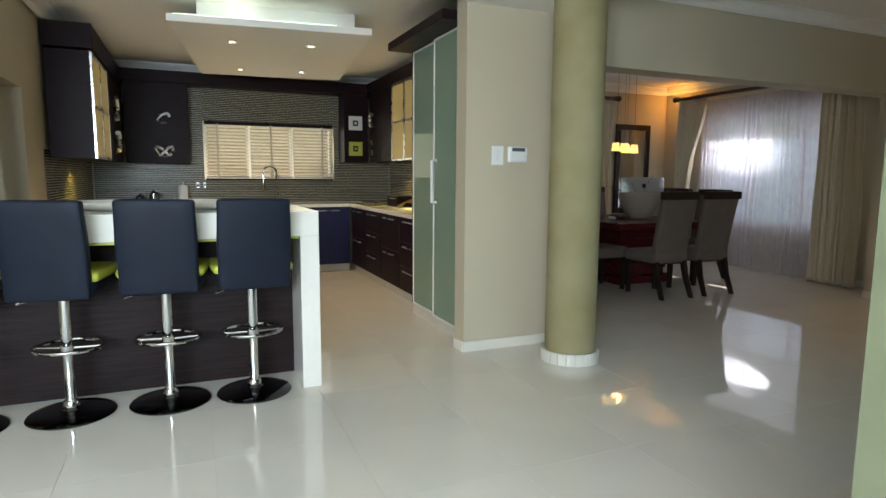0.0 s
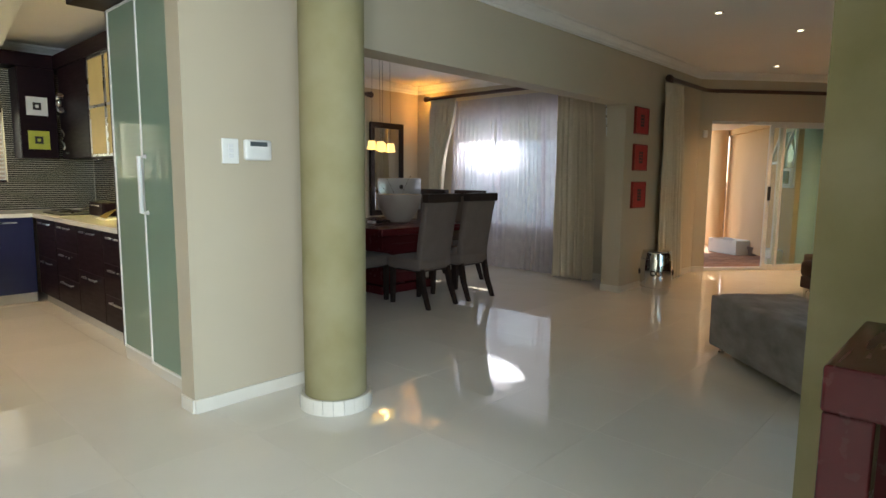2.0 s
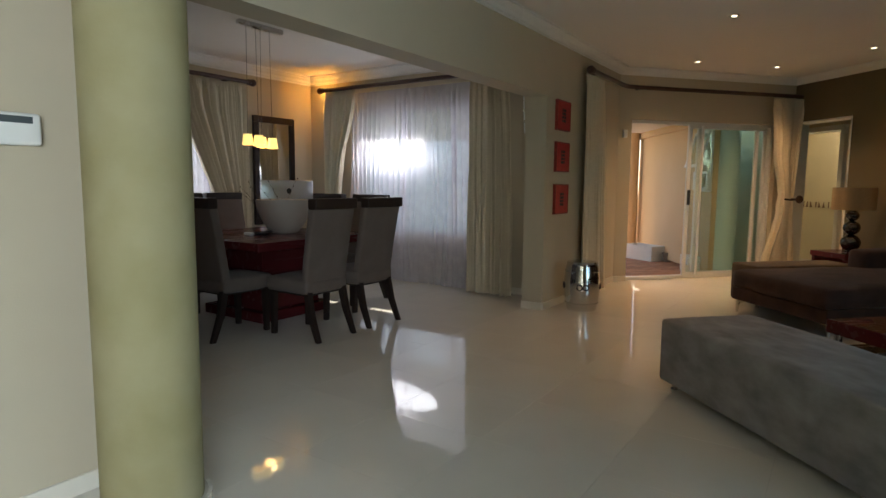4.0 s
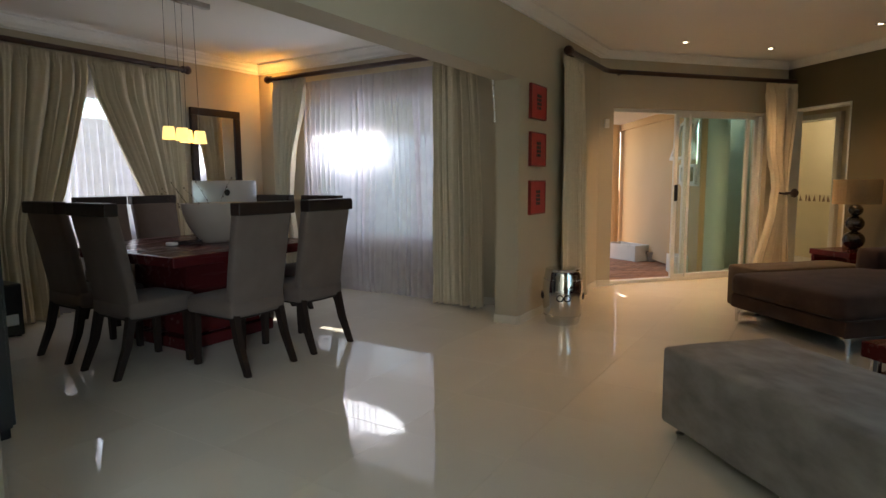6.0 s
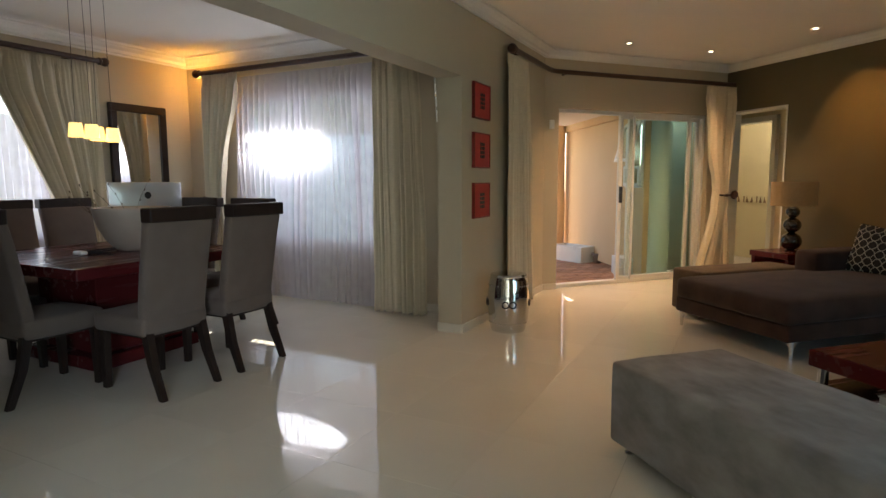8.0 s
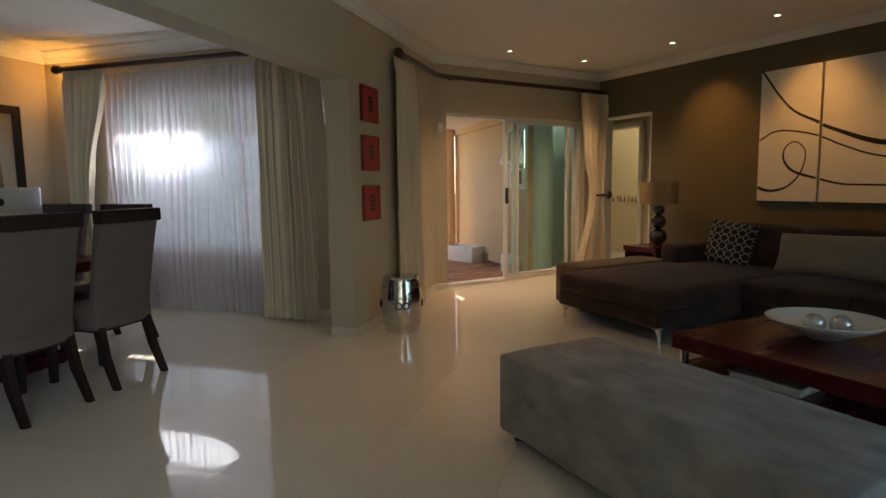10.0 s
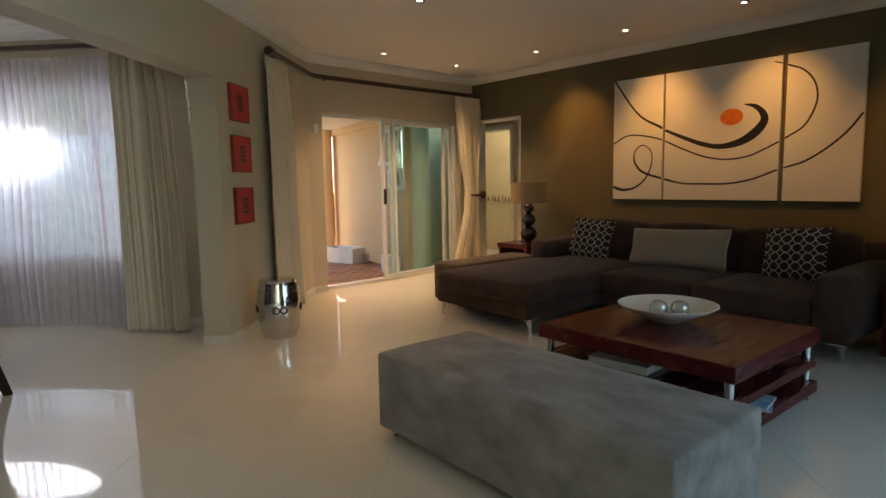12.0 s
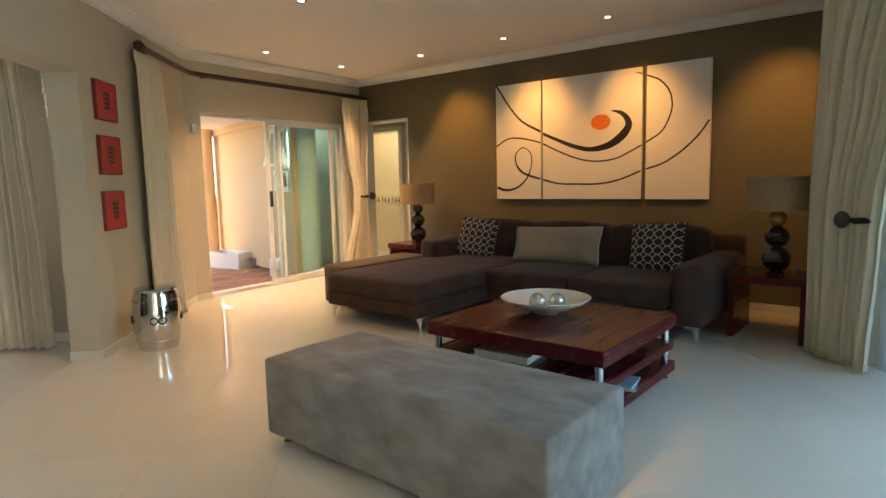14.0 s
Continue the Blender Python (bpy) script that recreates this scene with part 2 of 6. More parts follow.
M_CUSHL = mat("cream_line_cloth", (0.56, 0.50, 0.41), 0.9, scale=8, bump=0.3, bump_scale=240)
M_CUSHT = mat("taupe_linen", (0.33, 0.265, 0.195), 0.9, color2=(0.28, 0.225, 0.165), scale=8, sheen=0.2, bump=0.4, bump_scale=220)
M_PAPER = mat("paper_white", (0.72, 0.72, 0.72), 0.6, scale=8)
M_BLUEPAPER = mat("magazine_blue", (0.16, 0.32, 0.52), 0.35, color2=(0.55, 0.6, 0.66), scale=16, mix=1.0)
M_TAN = mat("tan_render", (0.62, 0.43, 0.24), 0.85, color2=(0.56, 0.385, 0.21), scale=1.5, bump=0.3, bump_scale=60)
M_PAVER = mat("clay_paver", (0.34, 0.17, 0.09), 0.85, color2=(0.27, 0.13, 0.07), scale=9, mix=1.0, bump=0.4, bump_scale=60, random_tint=0.22)
M_SAND = mat("joint_sand", (0.20, 0.13, 0.085), 0.95, scale=30)
M_ROCK = mat("garden_stone", (0.36, 0.30, 0.26), 0.9, color2=(0.24, 0.16, 0.13), scale=7, mix=1.0, bump=0.7, bump_scale=22, random_tint=0.25)
M_GRASS = mat("lawn", (0.075, 0.115, 0.03), 0.95, color2=(0.05, 0.085, 0.02), scale=5, mix=1.0, bump=0.8, bump_scale=90)
M_LEAF = mat("leaf_green", (0.06, 0.11, 0.03), 0.6, color2=(0.035, 0.07, 0.018), scale=6, random_tint=0.3, island=True)
M_BARK = mat("twig_bark", (0.07, 0.045, 0.03), 0.9, scale=12)
M_CREAM = mat("cream_paint", (0.66, 0.58, 0.40), 0.7, scale=1.5, bump=0.08)
M_WHITEP = mat("white_gloss_paint", (0.76, 0.75, 0.70), 0.3, scale=4)
M_DOORWOOD = mat("brown_door_wood", (0.16, 0.085, 0.045), 0.45, color2=(0.11, 0.055, 0.03), scale=6, stretch=(6, 6, 1))

# ---- mesh helpers ----


def part(name, bm, material, parent=None, label="", smooth=False, m=None):
    """Links a bmesh as one mesh object under a thing or a part."""
    me = bpy.data.meshes.new(name)
    bmesh.ops.recalc_face_normals(bm, faces=bm.faces)
    if smooth:
        for f in bm.faces:
            f.smooth = True
        for e in bm.edges:
            if len(e.link_faces) == 2 and e.calc_face_angle(0.0) > 0.75:
                e.smooth = False
    bm.to_mesh(me)
    bm.free()
    me.materials.append(material)
    ob = new(name, me)
    if m is not None:
        ob.matrix_basis = m
    if parent is not None:
        ob.parent = parent
    if label:
        ob["label"] = label
    return ob


def thing(name, m, label, category, group="", kind=""):
    ob = new(name)
    ob.empty_display_size = 0.1
    ob.matrix_basis = m
    return tagged(ob, label, category, group, kind)


def B():
    return bmesh.new()


def box(bm, x0, x1, y0, y1, z0, z1, bevel=0.0, seg=2):
    g = bmesh.ops.create_cube(bm, size=1.0, matrix=Matrix.LocRotScale(((x0 + x1) / 2, (y0 + y1) / 2, (z0 + z1) / 2), None, (abs(x1 - x0), abs(y1 - y0), abs(z1 - z0))))
    if bevel:
        es = {e for v in g["verts"] for e in v.link_edges}
        bmesh.ops.bevel(bm, geom=list(es), offset=bevel, segments=seg, profile=0.5, affect="EDGES")
    return bm


def lathe(bm, profile, seg=32, at=(0, 0, 0)):
    """Turns a profile of (radius, height) round the z axis."""
    rings = []
    for r, z in profile:
        if r < 1e-5:
            rings.append([bm.verts.new((at[0], at[1], at[2] + z))])
        else:
            rings.append([bm.verts.new((at[0] + r * math.cos(2 * math.pi * i / seg), at[1] + r * math.sin(2 * math.pi * i / seg), at[2] + z)) for i in range(seg)])
    for p, q in zip(rings, rings[1:]):
        for i in range(seg):
            j = (i + 1) % seg
            if len(p) == 1 and len(q) > 1:
                bm.faces.new((p[0], q[i], q[j]))
            elif len(q) == 1 and len(p) > 1:
                bm.faces.new((p[i], p[j], q[0]))
            elif len(p) > 1:
                bm.faces.new((p[i], p[j], q[j], q[i]))
    return bm


def tube(bm, pts, r, seg=10, closed=False):
    """A round bar along points; r may be one radius or one for each point."""
    pts = [Vector(p) for p in pts]
    n = len(pts)
    rs = r if isinstance(r, (list, tuple)) else [r] * n
    rings = []
    up = Vector((0, 0, 1))
    for i, p in enumerate(pts):
        d = (pts[(i + 1) % n] - pts[i - 1]) if closed else (pts[min(i + 1, n - 1)] - pts[max(i - 1, 0)])
        d.normalize()
        s = d.cross(up if abs(d.z) < 0.95 else Vector((1, 0, 0))).normalized()
        u = s.cross(d)
        rings.append([bm.verts.new(p + rs[i] * (math.cos(2 * math.pi * k / seg) * s + math.sin(2 * math.pi * k / seg) * u)) for k in range(seg)])
    for i in range(n if closed else n - 1):
        p, q = rings[i], rings[(i + 1) % n]
        for k in range(seg):
            bm.faces.new((p[k], p[(k + 1) % seg], q[(k + 1) % seg], q[k]))
    if not closed:
        bm.faces.new(rings[0][::-1])
        bm.faces.new(rings[-1])
    return bm


def prism(bm, pts, z0, z1):
    """An upright prism over a flat outline."""
    lo = [bm.verts.new((x, y, z0)) for x, y in pts]
    hi = [bm.verts.new((x, y, z1)) for x, y in pts]
    n = len(pts)
    fs = [bm.faces.new(lo[::-1]), bm.faces.new(hi)]
    for i in range(n):
        bm.faces.new((lo[i], lo[(i + 1) % n], hi[(i + 1) % n], hi[i]))
    bmesh.ops.triangulate(bm, faces=fs)
    return bm


def wall(name, m, along, thick, height, holes=(), material=None, label="", z0=0.0):
    """A wall from x=0 to along and y=0 to thick, with rectangular holes (x0, x1, z0, z1) through it."""
    bm = B()
    xs = sorted({0.0, along, *[v for h in holes for v in h[:2]]})
    for xa, xb in zip(xs, xs[1:]):
        cuts = sorted([(h[2], h[3]) for h in holes if h[0] <= xa + 1e-6 and h[1] >= xb - 1e-6])
        z = z0
        for c0, c1 in cuts:
            if c0 > z + 1e-6:
                box(bm, xa, xb, 0, thick, z, c0)
            z = c1
        if z < height - 1e-6:
            box(bm, xa, xb, 0, thick, z, height)
    bmesh.ops.remove_doubles(bm, verts=bm.verts, dist=1e-5)
    ob = part(name, bm, material or M_WALL, None, m=m)
    return tagged(ob, label, "wall", kind="structure")


def sweep(bm, profile, a, b):
    """A straight moulding from a to b (world points at profile origin); profile: (out, up), out is to the left of a->b."""
    a, b = Vector(a), Vector(b)
    d = (b - a).normalized()
    s = Vector((-d.y, d.x, 0))
    r = [[bm.verts.new(p + s * o + Vector((0, 0, u))) for o, u in profile] for p in (a, b)]
    n = len(profile)
    for i in range(n):
        bm.faces.new((r[0][i], r[0][(i + 1) % n], r[1][(i + 1) % n], r[1][i]))
    bm.faces.new(r[0][::-1])
    bm.faces.new(r[1])
    return bm


CORNICE = [(0, 0), (0, -0.115), (0.018, -0.115), (0.022, -0.098), (0.04, -0.09), (0.055, -0.062), (0.085, -0.040), (0.10, -0.022), (0.125, -0.020), (0.125, -0.004), (0.14, -0.004), (0.14, 0)]


def cornice(name, pts, z, k=1.0):
    for p, q in zip(pts, pts[1:]):
        bm = B()
        sweep(bm, [(o, u * k) for o, u in CORNICE], (p[0], p[1], z), (q[0], q[1], z))
        tagged(part("trim_cornice", bm, M_CORNICE), "white moulded plaster cornice under the ceiling", "cornice", kind="structure")


def skirting(p, q, h=0.075, t=0.012, piece=0.6):
    """Tile skirting along a wall foot from p to q; the room lies to the left."""
    bm = B()
    p, q = Vector((*p, 0.001)), Vector((*q, 0.001))
    n = max(1, round((q - p).length / piece))
    for i in range(n):
        d = (q - p) / n
        g = d.normalized() * 0.0012
        sweep(bm, [(0, 0), (t, 0), (t, h - 0.003), (t - 0.003, h), (0, h)], p + d * i + g, p + d * (i + 1) - g)
    tagged(part("baseboard", bm, M_SKIRT), "cream tile skirting along the wall foot", "baseboard", kind="structure")


def kxy(a, b):
    v = K @ Vector((a, b, 0))
    return (v.x, v.y)


CEIL = 2.72
# ---- setting: floor slab ----
FLOOR = [kxy(-3.5, 9.1), kxy(6.95, 9.1), kxy(6.95, 4.45), (2.72, 9.05), (5.75, 9.2), (5.75, 11.1), (7.5, 11.1), (7.5, 2.8), (4.4, 2.8), kxy(5.09, -1.2), kxy(-3.5, -1.2)]
bm = B()
prism(bm, FLOOR, -0.12, -0.004)
floor_ob = tagged(part("floor", bm, M_GROUT), "polished cream porcelain tile floor with hairline joints", "floor", kind="structure")

# ---- walls, turned wing (local x is a, y is b) ----
wall("wall_column_side", kp(1.23, 4.40), 0.89, 0.16, CEIL, label="beige painted wall with keypad beside the round column")
wall("wall_beam_dining", kp(2.12, 4.37), 3.98, 0.22, CEIL, z0=2.11, label="beige painted beam over the dining opening")
wall("wall_red_pictures", kp(6.10, 4.37), 2.40, 0.22, CEIL, label="beige painted wall with three small red pictures")
wall("wall_dining_back", kp(2.15, 8.30), 4.80, 0.20, CEIL, holes=[(1.75, 2.95, 0.75, 2.15)], label="beige dining wall with a curtained window")
wall("wall_dining_window", kp(6.75, 4.59) @ pose(0, 0, 0, 0, 0, 90) @ pose(0, -0.20, 0), 3.71, 0.20, CEIL, holes=[(0.55, 2.85, 0.60, 2.20)], label="beige dining wall with a wide curtained window")
wall("wall_kitchen_dining", kp(2.30, 4.56) @ pose(0, 0, 0, 0, 0, 90), 4.54, 0.15, CEIL, label="beige wall between kitchen and dining room")
wall("wall_kitchen_back", kp(-3.5, 8.90), 5.65, 0.20, CEIL, holes=[(3.14, 4.83, 1.21, 1.95)], label="kitchen window wall")
wall("wall_kitchen_left", kp(-1.62, 4.95) @ pose(0, 0, 0, 0, 0, 90), 3.95, 0.15, CEIL, holes=[(0.02, 0.80, 0.0, 1.88)], label="beige kitchen side wall with a passage opening")
wall("wall_hall_left", kp(-3.3, -1.0) @ pose(0, 0, 0, 0, 0, 90), 9.9, 0.15, CEIL, label="beige hall wall")
wall("wall_hall_back", kp(-3.3, -1.15), 8.39, 0.15, CEIL, holes=[(0.1, 3.3, 0.15, 2.25), (4.1, 8.3, 0.0, 2.15)], label="beige wall with tall glazed doors to the garden")
wall("wall_pier", kp(1.93, -0.98), 0.10, 2.69, CEIL, material=M_OLIVE, label="olive sponge-painted wall pier at the lounge entrance")
wall("wall_near", kp(0.43, -0.98), 0.16, 2.19, CEIL, material=M_GREEN, label="olive-green sponge-painted wall end beside the entrance")
bm = B()
prism(bm, [kxy(2.30, 4.64), kxy(2.31, 4.64), kxy(2.60, 5.50), kxy(2.30, 5.50)], 0, CEIL)
tagged(part("wall_dining_return", bm, M_WALL), "beige wall return in the dining room", "wall", kind="structure")
# ---- walls, lounge ----
SL = pose(2.77, 8.95, 0, 0, 0, 4.0)
BR = pose(5.55, 6.8, 0, 0, 0, 1.5) @ pose(-5.55, -6.8, 0)
wall("wall_slider", SL @ pose(-0.1, 0, 0), 2.84, 0.20, CEIL, holes=[(0.29, 2.55, 0.0, 2.10)], label="beige lounge wall with an aluminium sliding door")
wall("wall_brown", BR @ pose(5.55, 9.30, 0, 0, 0, -90), 6.50, 0.20, CEIL, holes=[(0.17, 1.08, 0.0, 2.14)], material=M_BROWN, label="dark brown feature wall behind the sofa")
wall("wall_lounge_end", pose(4.28, 2.80, 0), 1.37, 0.20, CEIL, label="short beige wall beside the patio doors")
# lobby and washroom past the brown wall
wall("wall_lobby", pose(6.25, 10.9, 0, 0, 0, -90), 3.5, 0.12, CEIL, holes=[(1.00, 1.86, 0.0, 2.09)], material=M_CREAM, label="cream lobby wall with a white door frame")
wall("wall_washroom_end", pose(6.22, 10.98, 0), 1.2, 0.12, CEIL, material=M_CREAM, label="cream washroom end wall")
wall("wall_lobby_end", pose(5.56, 10.3, 0), 0.68, 0.12, CEIL, material=M_CREAM, label="cream lobby end wall")
wall("wall_washroom", pose(7.35, 11.1, 0, 0, 0, -90), 8.3, 0.12, CEIL, material=M_CREAM, label="cream washroom wall with a patterned tile band")
wall("wall_lobby_side", pose(5.56, 7.3, 0), 1.9, 0.12, CEIL, material=M_CREAM, label="cream lobby side wall")
wall("wall_lobby_outer", pose(5.55, 9.30, 0), 0.2, 1.0, CEIL, material=M_CREAM, label="cream lobby outer wall")

# white lining of the doorway in the brown wall
lin = thing("door_4", BR @ pose(0, 0.03, 0), "white painted door lining in the brown wall", "door frame", kind="structure")
part("jamb", box(B(), 5.552, 5.77, 9.072, 9.092, 0, 2.138), M_WHITEP, lin)
part("jamb", box(B(), 5.552, 5.77, 8.198, 8.218, 0, 2.138), M_WHITEP, lin)
part("head", box(B(), 5.552, 5.77, 8.218, 9.072, 2.118, 2.138), M_WHITEP, lin)

# ---- ceilings ----
bm = B()
prism(bm, [(x, y) for x, y in FLOOR], CEIL, CEIL + 0.15)
tagged(part("ceiling", bm, M_CEIL), "smooth white painted ceiling", "ceiling", kind="structure")
bm = B()
prism(bm, [kxy(-3.3, -1.0), kxy(1.95, -1.0), kxy(1.95, 4.40), kxy(-3.3, 4.40)], 2.45, 2.719)
tagged(part("ceiling_hall", bm, M_CEIL), "lowered white hall ceiling", "ceiling", kind="structure")
bm = B()
prism(bm, [kxy(-1.62, 4.40), kxy(1.23, 4.40), kxy(1.23, 4.57), kxy(2.15, 4.57), kxy(2.15, 8.9), kxy(-1.62, 8.9)], 2.62, 2.719)
tagged(part("ceiling_kitchen", bm, M_CEIL), "white kitchen ceiling", "ceiling", kind="structure")
# ---- cornices ----
c_l = kxy(1.96, 4.37)
corner = (8.95 - 4.37 / R2, 8.95)
corner_r = tuple((BR @ Vector((5.55, 9.14, 0)))[:2])
end_r = tuple((BR @ Vector((5.55, 3.0, 0)))[:2])
cornice("lounge", [end_r, corner_r, corner, c_l], CEIL - 0.001, 0.68)
cornice("lounge_end", [kxy(5.05, -0.98), (4.40, 3.0), end_r], CEIL - 0.001, 0.68)
cornice("dining", [kxy(2.31, 4.60), kxy(6.75, 4.60), kxy(6.75, 8.30), kxy(2.31, 8.30), kxy(2.31, 4.60)], CEIL - 0.001)
cornice("kitchen", [kxy(2.14, 4.58), kxy(2.14, 8.89), kxy(-1.60, 8.89), kxy(-1.60, 4.96)], 2.619)
# ---- skirtings ----
skirting(kxy(2.12, 4.40), kxy(1.23, 4.40))
skirting(kxy(1.23, 4.40), kxy(1.23, 4.55))
skirting(kxy(8.41, 4.37), kxy(6.10, 4.37))
skirting(kxy(6.10, 4.37), kxy(6.10, 4.59))
skirting(kxy(6.10, 4.59), kxy(6.75, 4.59))
skirting(kxy(6.75, 4.59), kxy(6.75, 8.30))
skirting(kxy(6.75, 8.30), kxy(2.31, 8.30))
skirting(kxy(2.605, 5.50), kxy(2.315, 4.64), 0.10, 0.03)
skirting((2.955, 8.96), (2.78, 8.95))
skirting(end_r, tuple((BR @ Vector((5.55, 8.20, 0)))[:2]))
skirting((4.40, 3.0), (5.64, 3.0))

# ---- the round column with its tile plinth ----
col = thing("column", kp(1.860, 3.985), "round olive sponge-painted column with a cream tile plinth", "column")
bm = lathe(B(), [(0.0, 0.07), (0.172, 0.07), (0.174, 0.09), (0.174, 2.45), (0.0, 2.45)], 48)
part("shaft", bm, M_OLIVE, col, smooth=True)
bm = lathe(B(), [(0.0, 0.0), (0.19, 0.0), (0.19, 0.078), (0.0, 0.078)], 48)
part("plinth_core", bm, M_GROUT, col)
for i in range(22):
    a0 = 2 * math.pi * i / 22
    bm = B()
    pts = []
    for da in (0.006, 0.14, 0.279):
        pts.append((0.203 * math.cos(a0 + da), 0.203 * math.sin(a0 + da)))
    for da in (0.279, 0.14, 0.006):
        pts.append((0.188 * math.cos(a0 + da), 0.188 * math.sin(a0 + da)))
    prism(bm, pts, 0.001, 0.085)
    part("tile", bm, M_SKIRT, col)



def soft_box(bm, x0, x1, y0, y1, z0, z1, r, puff=0.0, cuts=8):
    """An upholstered block: rounded edges, faces slightly swollen."""
    box(bm, -1, 1, -1, 1, -1, 1)
    cuts = max(cuts, 6)
    bmesh.ops.subdivide_edges(bm, edges=list(bm.edges), cuts=cuts, use_grid_fill=True)
    c = Vector(((x0 + x1) / 2, (y0 + y1) / 2, (z0 + z1) / 2))
    h = Vector((abs(x1 - x0) / 2, abs(y1 - y0) / 2, abs(z1 - z0) / 2))
    n = cuts + 1

    def line(u, hh):
        k = round((u + 1) / 2 * n)
        e = [-hh, -hh + 0.25 * r, -hh + r]
        if k < 3:
            return e[k]
        if k > n - 3:
            return -e[n - k]
        return -hh + r + (2 * hh - 2 * r) * (k - 2) / (n - 4)

    for v in bm.verts:
        p = Vector([line(v.co[i], h[i]) for i in range(3)])
        q = Vector([max(-h[i] + r, min(h[i] - r, p[i])) for i in range(3)])
        d = p - q
        w = q + d.normalized() * r if d.length > 1e-9 else p
        u = [w[i] / h[i] for i in range(3)]
        for i in range(3):
            j, k = (i + 1) % 3, (i + 2) % 3
            w[i] += puff * u[i] * max(0, 1 - u[j] ** 2) * max(0, 1 - u[k] ** 2)
        if puff:
            w += Vector((0.004, 0.004, 0.004)) * noise.noise((w + c) * 5.0)
        v.co = c + w
    return bm


def rect_ring(bm, x0, x1, z0, z1, w, y0, y1, bevel=0.0):
    """An upright rectangular frame."""
    box(bm, x0, x1, y0, y1, z1 - w, z1, bevel)
    box(bm, x0, x1, y0, y1, z0, z0 + w, bevel)
    box(bm, x0, x0 + w, y0, y1, z0 + w, z1 - w, bevel)
    box(bm, x1 - w, x1, y0, y1, z0 + w, z1 - w, bevel)
    return bm


# ---- curtains ----
def curtain_mesh(bm, left, right, z0, z1, folds, depth, seed, nz=36, head=0.09, over=0.0):
    rng = random.Random(seed)
    ph = [rng.uniform(0, 6.28) for _ in range(4)]
    nx = folds * (9 if over else 18)
    grid = []
    for j in range(nz + 1):
        v = j / nz
        z = z0 + (z1 - z0) * v
        row = []
        xl, xr = left(v), right(v)
        top = 1.0 if z < z1 - head else 0.45
        for i in range(nx + 1):
            u = i / nx
            w = u + 0.012 * math.sin(5 * v + ph[0] + 7 * u)
            if over:
                y = depth * top * (math.sin(2 * math.pi * folds * w + ph[1]) * (0.75 + 0.25 * math.sin(3.3 * u * 6 + ph[2])) + 0.25 * math.sin(2 * math.pi * folds * 2.13 * w + ph[3] + 1.5 * v))
            else:
                q = math.pi * folds * (w + 0.035 * math.sin(9 * u + ph[2])) + ph[1]
                ridge = 1.0 - 2.0 * abs(math.sin(q)) ** 0.62
                y = depth * top * (ridge * (0.8 + 0.3 * math.sin(7 * u + ph[3])) + 0.16 * math.sin(4.3 * q + ph[0] + 2 * v))
                if z > z1 - head:
                    y += 0.007 * math.sin(2 * math.pi * folds * 4 * u)
            x = xl + (xr - xl) * u + depth * 0.25 * math.sin(2 * math.pi * folds * w * 0.5 + ph[2] + 2 * v)
            x += over * (xr - xl) / folds * math.sin(2 * math.pi * folds * w + ph[3]) * (0.7 + 0.5 * math.sin(11 * u + ph[0]))
            dz = 0.006 * math.sin(2 * math.pi * folds * w + ph[0]) if j == 0 else 0
            row.append(bm.verts.new((x, y, z + dz)))
        grid.append(row)
    for a, b in zip(grid, grid[1:]):
        for i in range(nx):
            bm.faces.new((a[i], a[i + 1], b[i + 1], b[i]))
    return bm


def curtain(m, left, right, z0, z1, folds, depth, seed, label, name="curtain", material=None, tie=None, group=""):
    c = thing(name, m, label, "curtain", group)
    ob = part("fabric", curtain_mesh(B(), left, right, z0, z1, folds, depth, seed, over=0.36 if material else 0.0), material or M_CURTAIN, c, smooth=True)
    if material is None:
        s = ob.modifiers.new("thick", "SOLIDIFY")
        s.thickness = 0.004
    if tie:
        x0, x1, z, side = tie
        bm = B()
        tube(bm, [(x0, -0.09, z), ((x0 + x1) / 2, -0.125, z - 0.01), (x1, -0.10, z), (x1 + 0.02 * side, 0.0, z), (x1, 0.06, z)], 0.012, 8)
        part("tieback_band", bm, M_LEGWOOD, c, "dark tieback band")
        bm = B()
        lathe(bm, [(0, 0), (0.035, 0.0), (0.052, 0.012), (0.056, 0.03), (0.045, 0.045), (0.0, 0.05)], 24)
        bmesh.ops.rotate(bm, verts=bm.verts, matrix=Matrix.Rotation(radians(90), 3, "X"))
        bmesh.ops.translate(bm, verts=bm.verts, vec=(x1 - 0.02 * side, -0.10, z))
        part("tieback_knob", bm, M_POLE, c, "turned dark wood knob", smooth=True)
    return c


def line_keys(keys):
    def f(v):
        for (v0, x0), (v1, x1) in zip(keys, keys[1:]):
            if v <= v1:
                return x0 + (x1 - x0) * (v - v0) / (v1 - v0)
        return keys[-1][1]
    return f


def lerp_keys(keys):
    def f(v):
        for (v0, x0), (v1, x1) in zip(keys, keys[1:]):
            if v <= v1:
                t = (v - v0) / (v1 - v0)
                t = t * t * (3 - 2 * t)
                return x0 + (x1 - x0) * t
        return keys[-1][1]
    return f


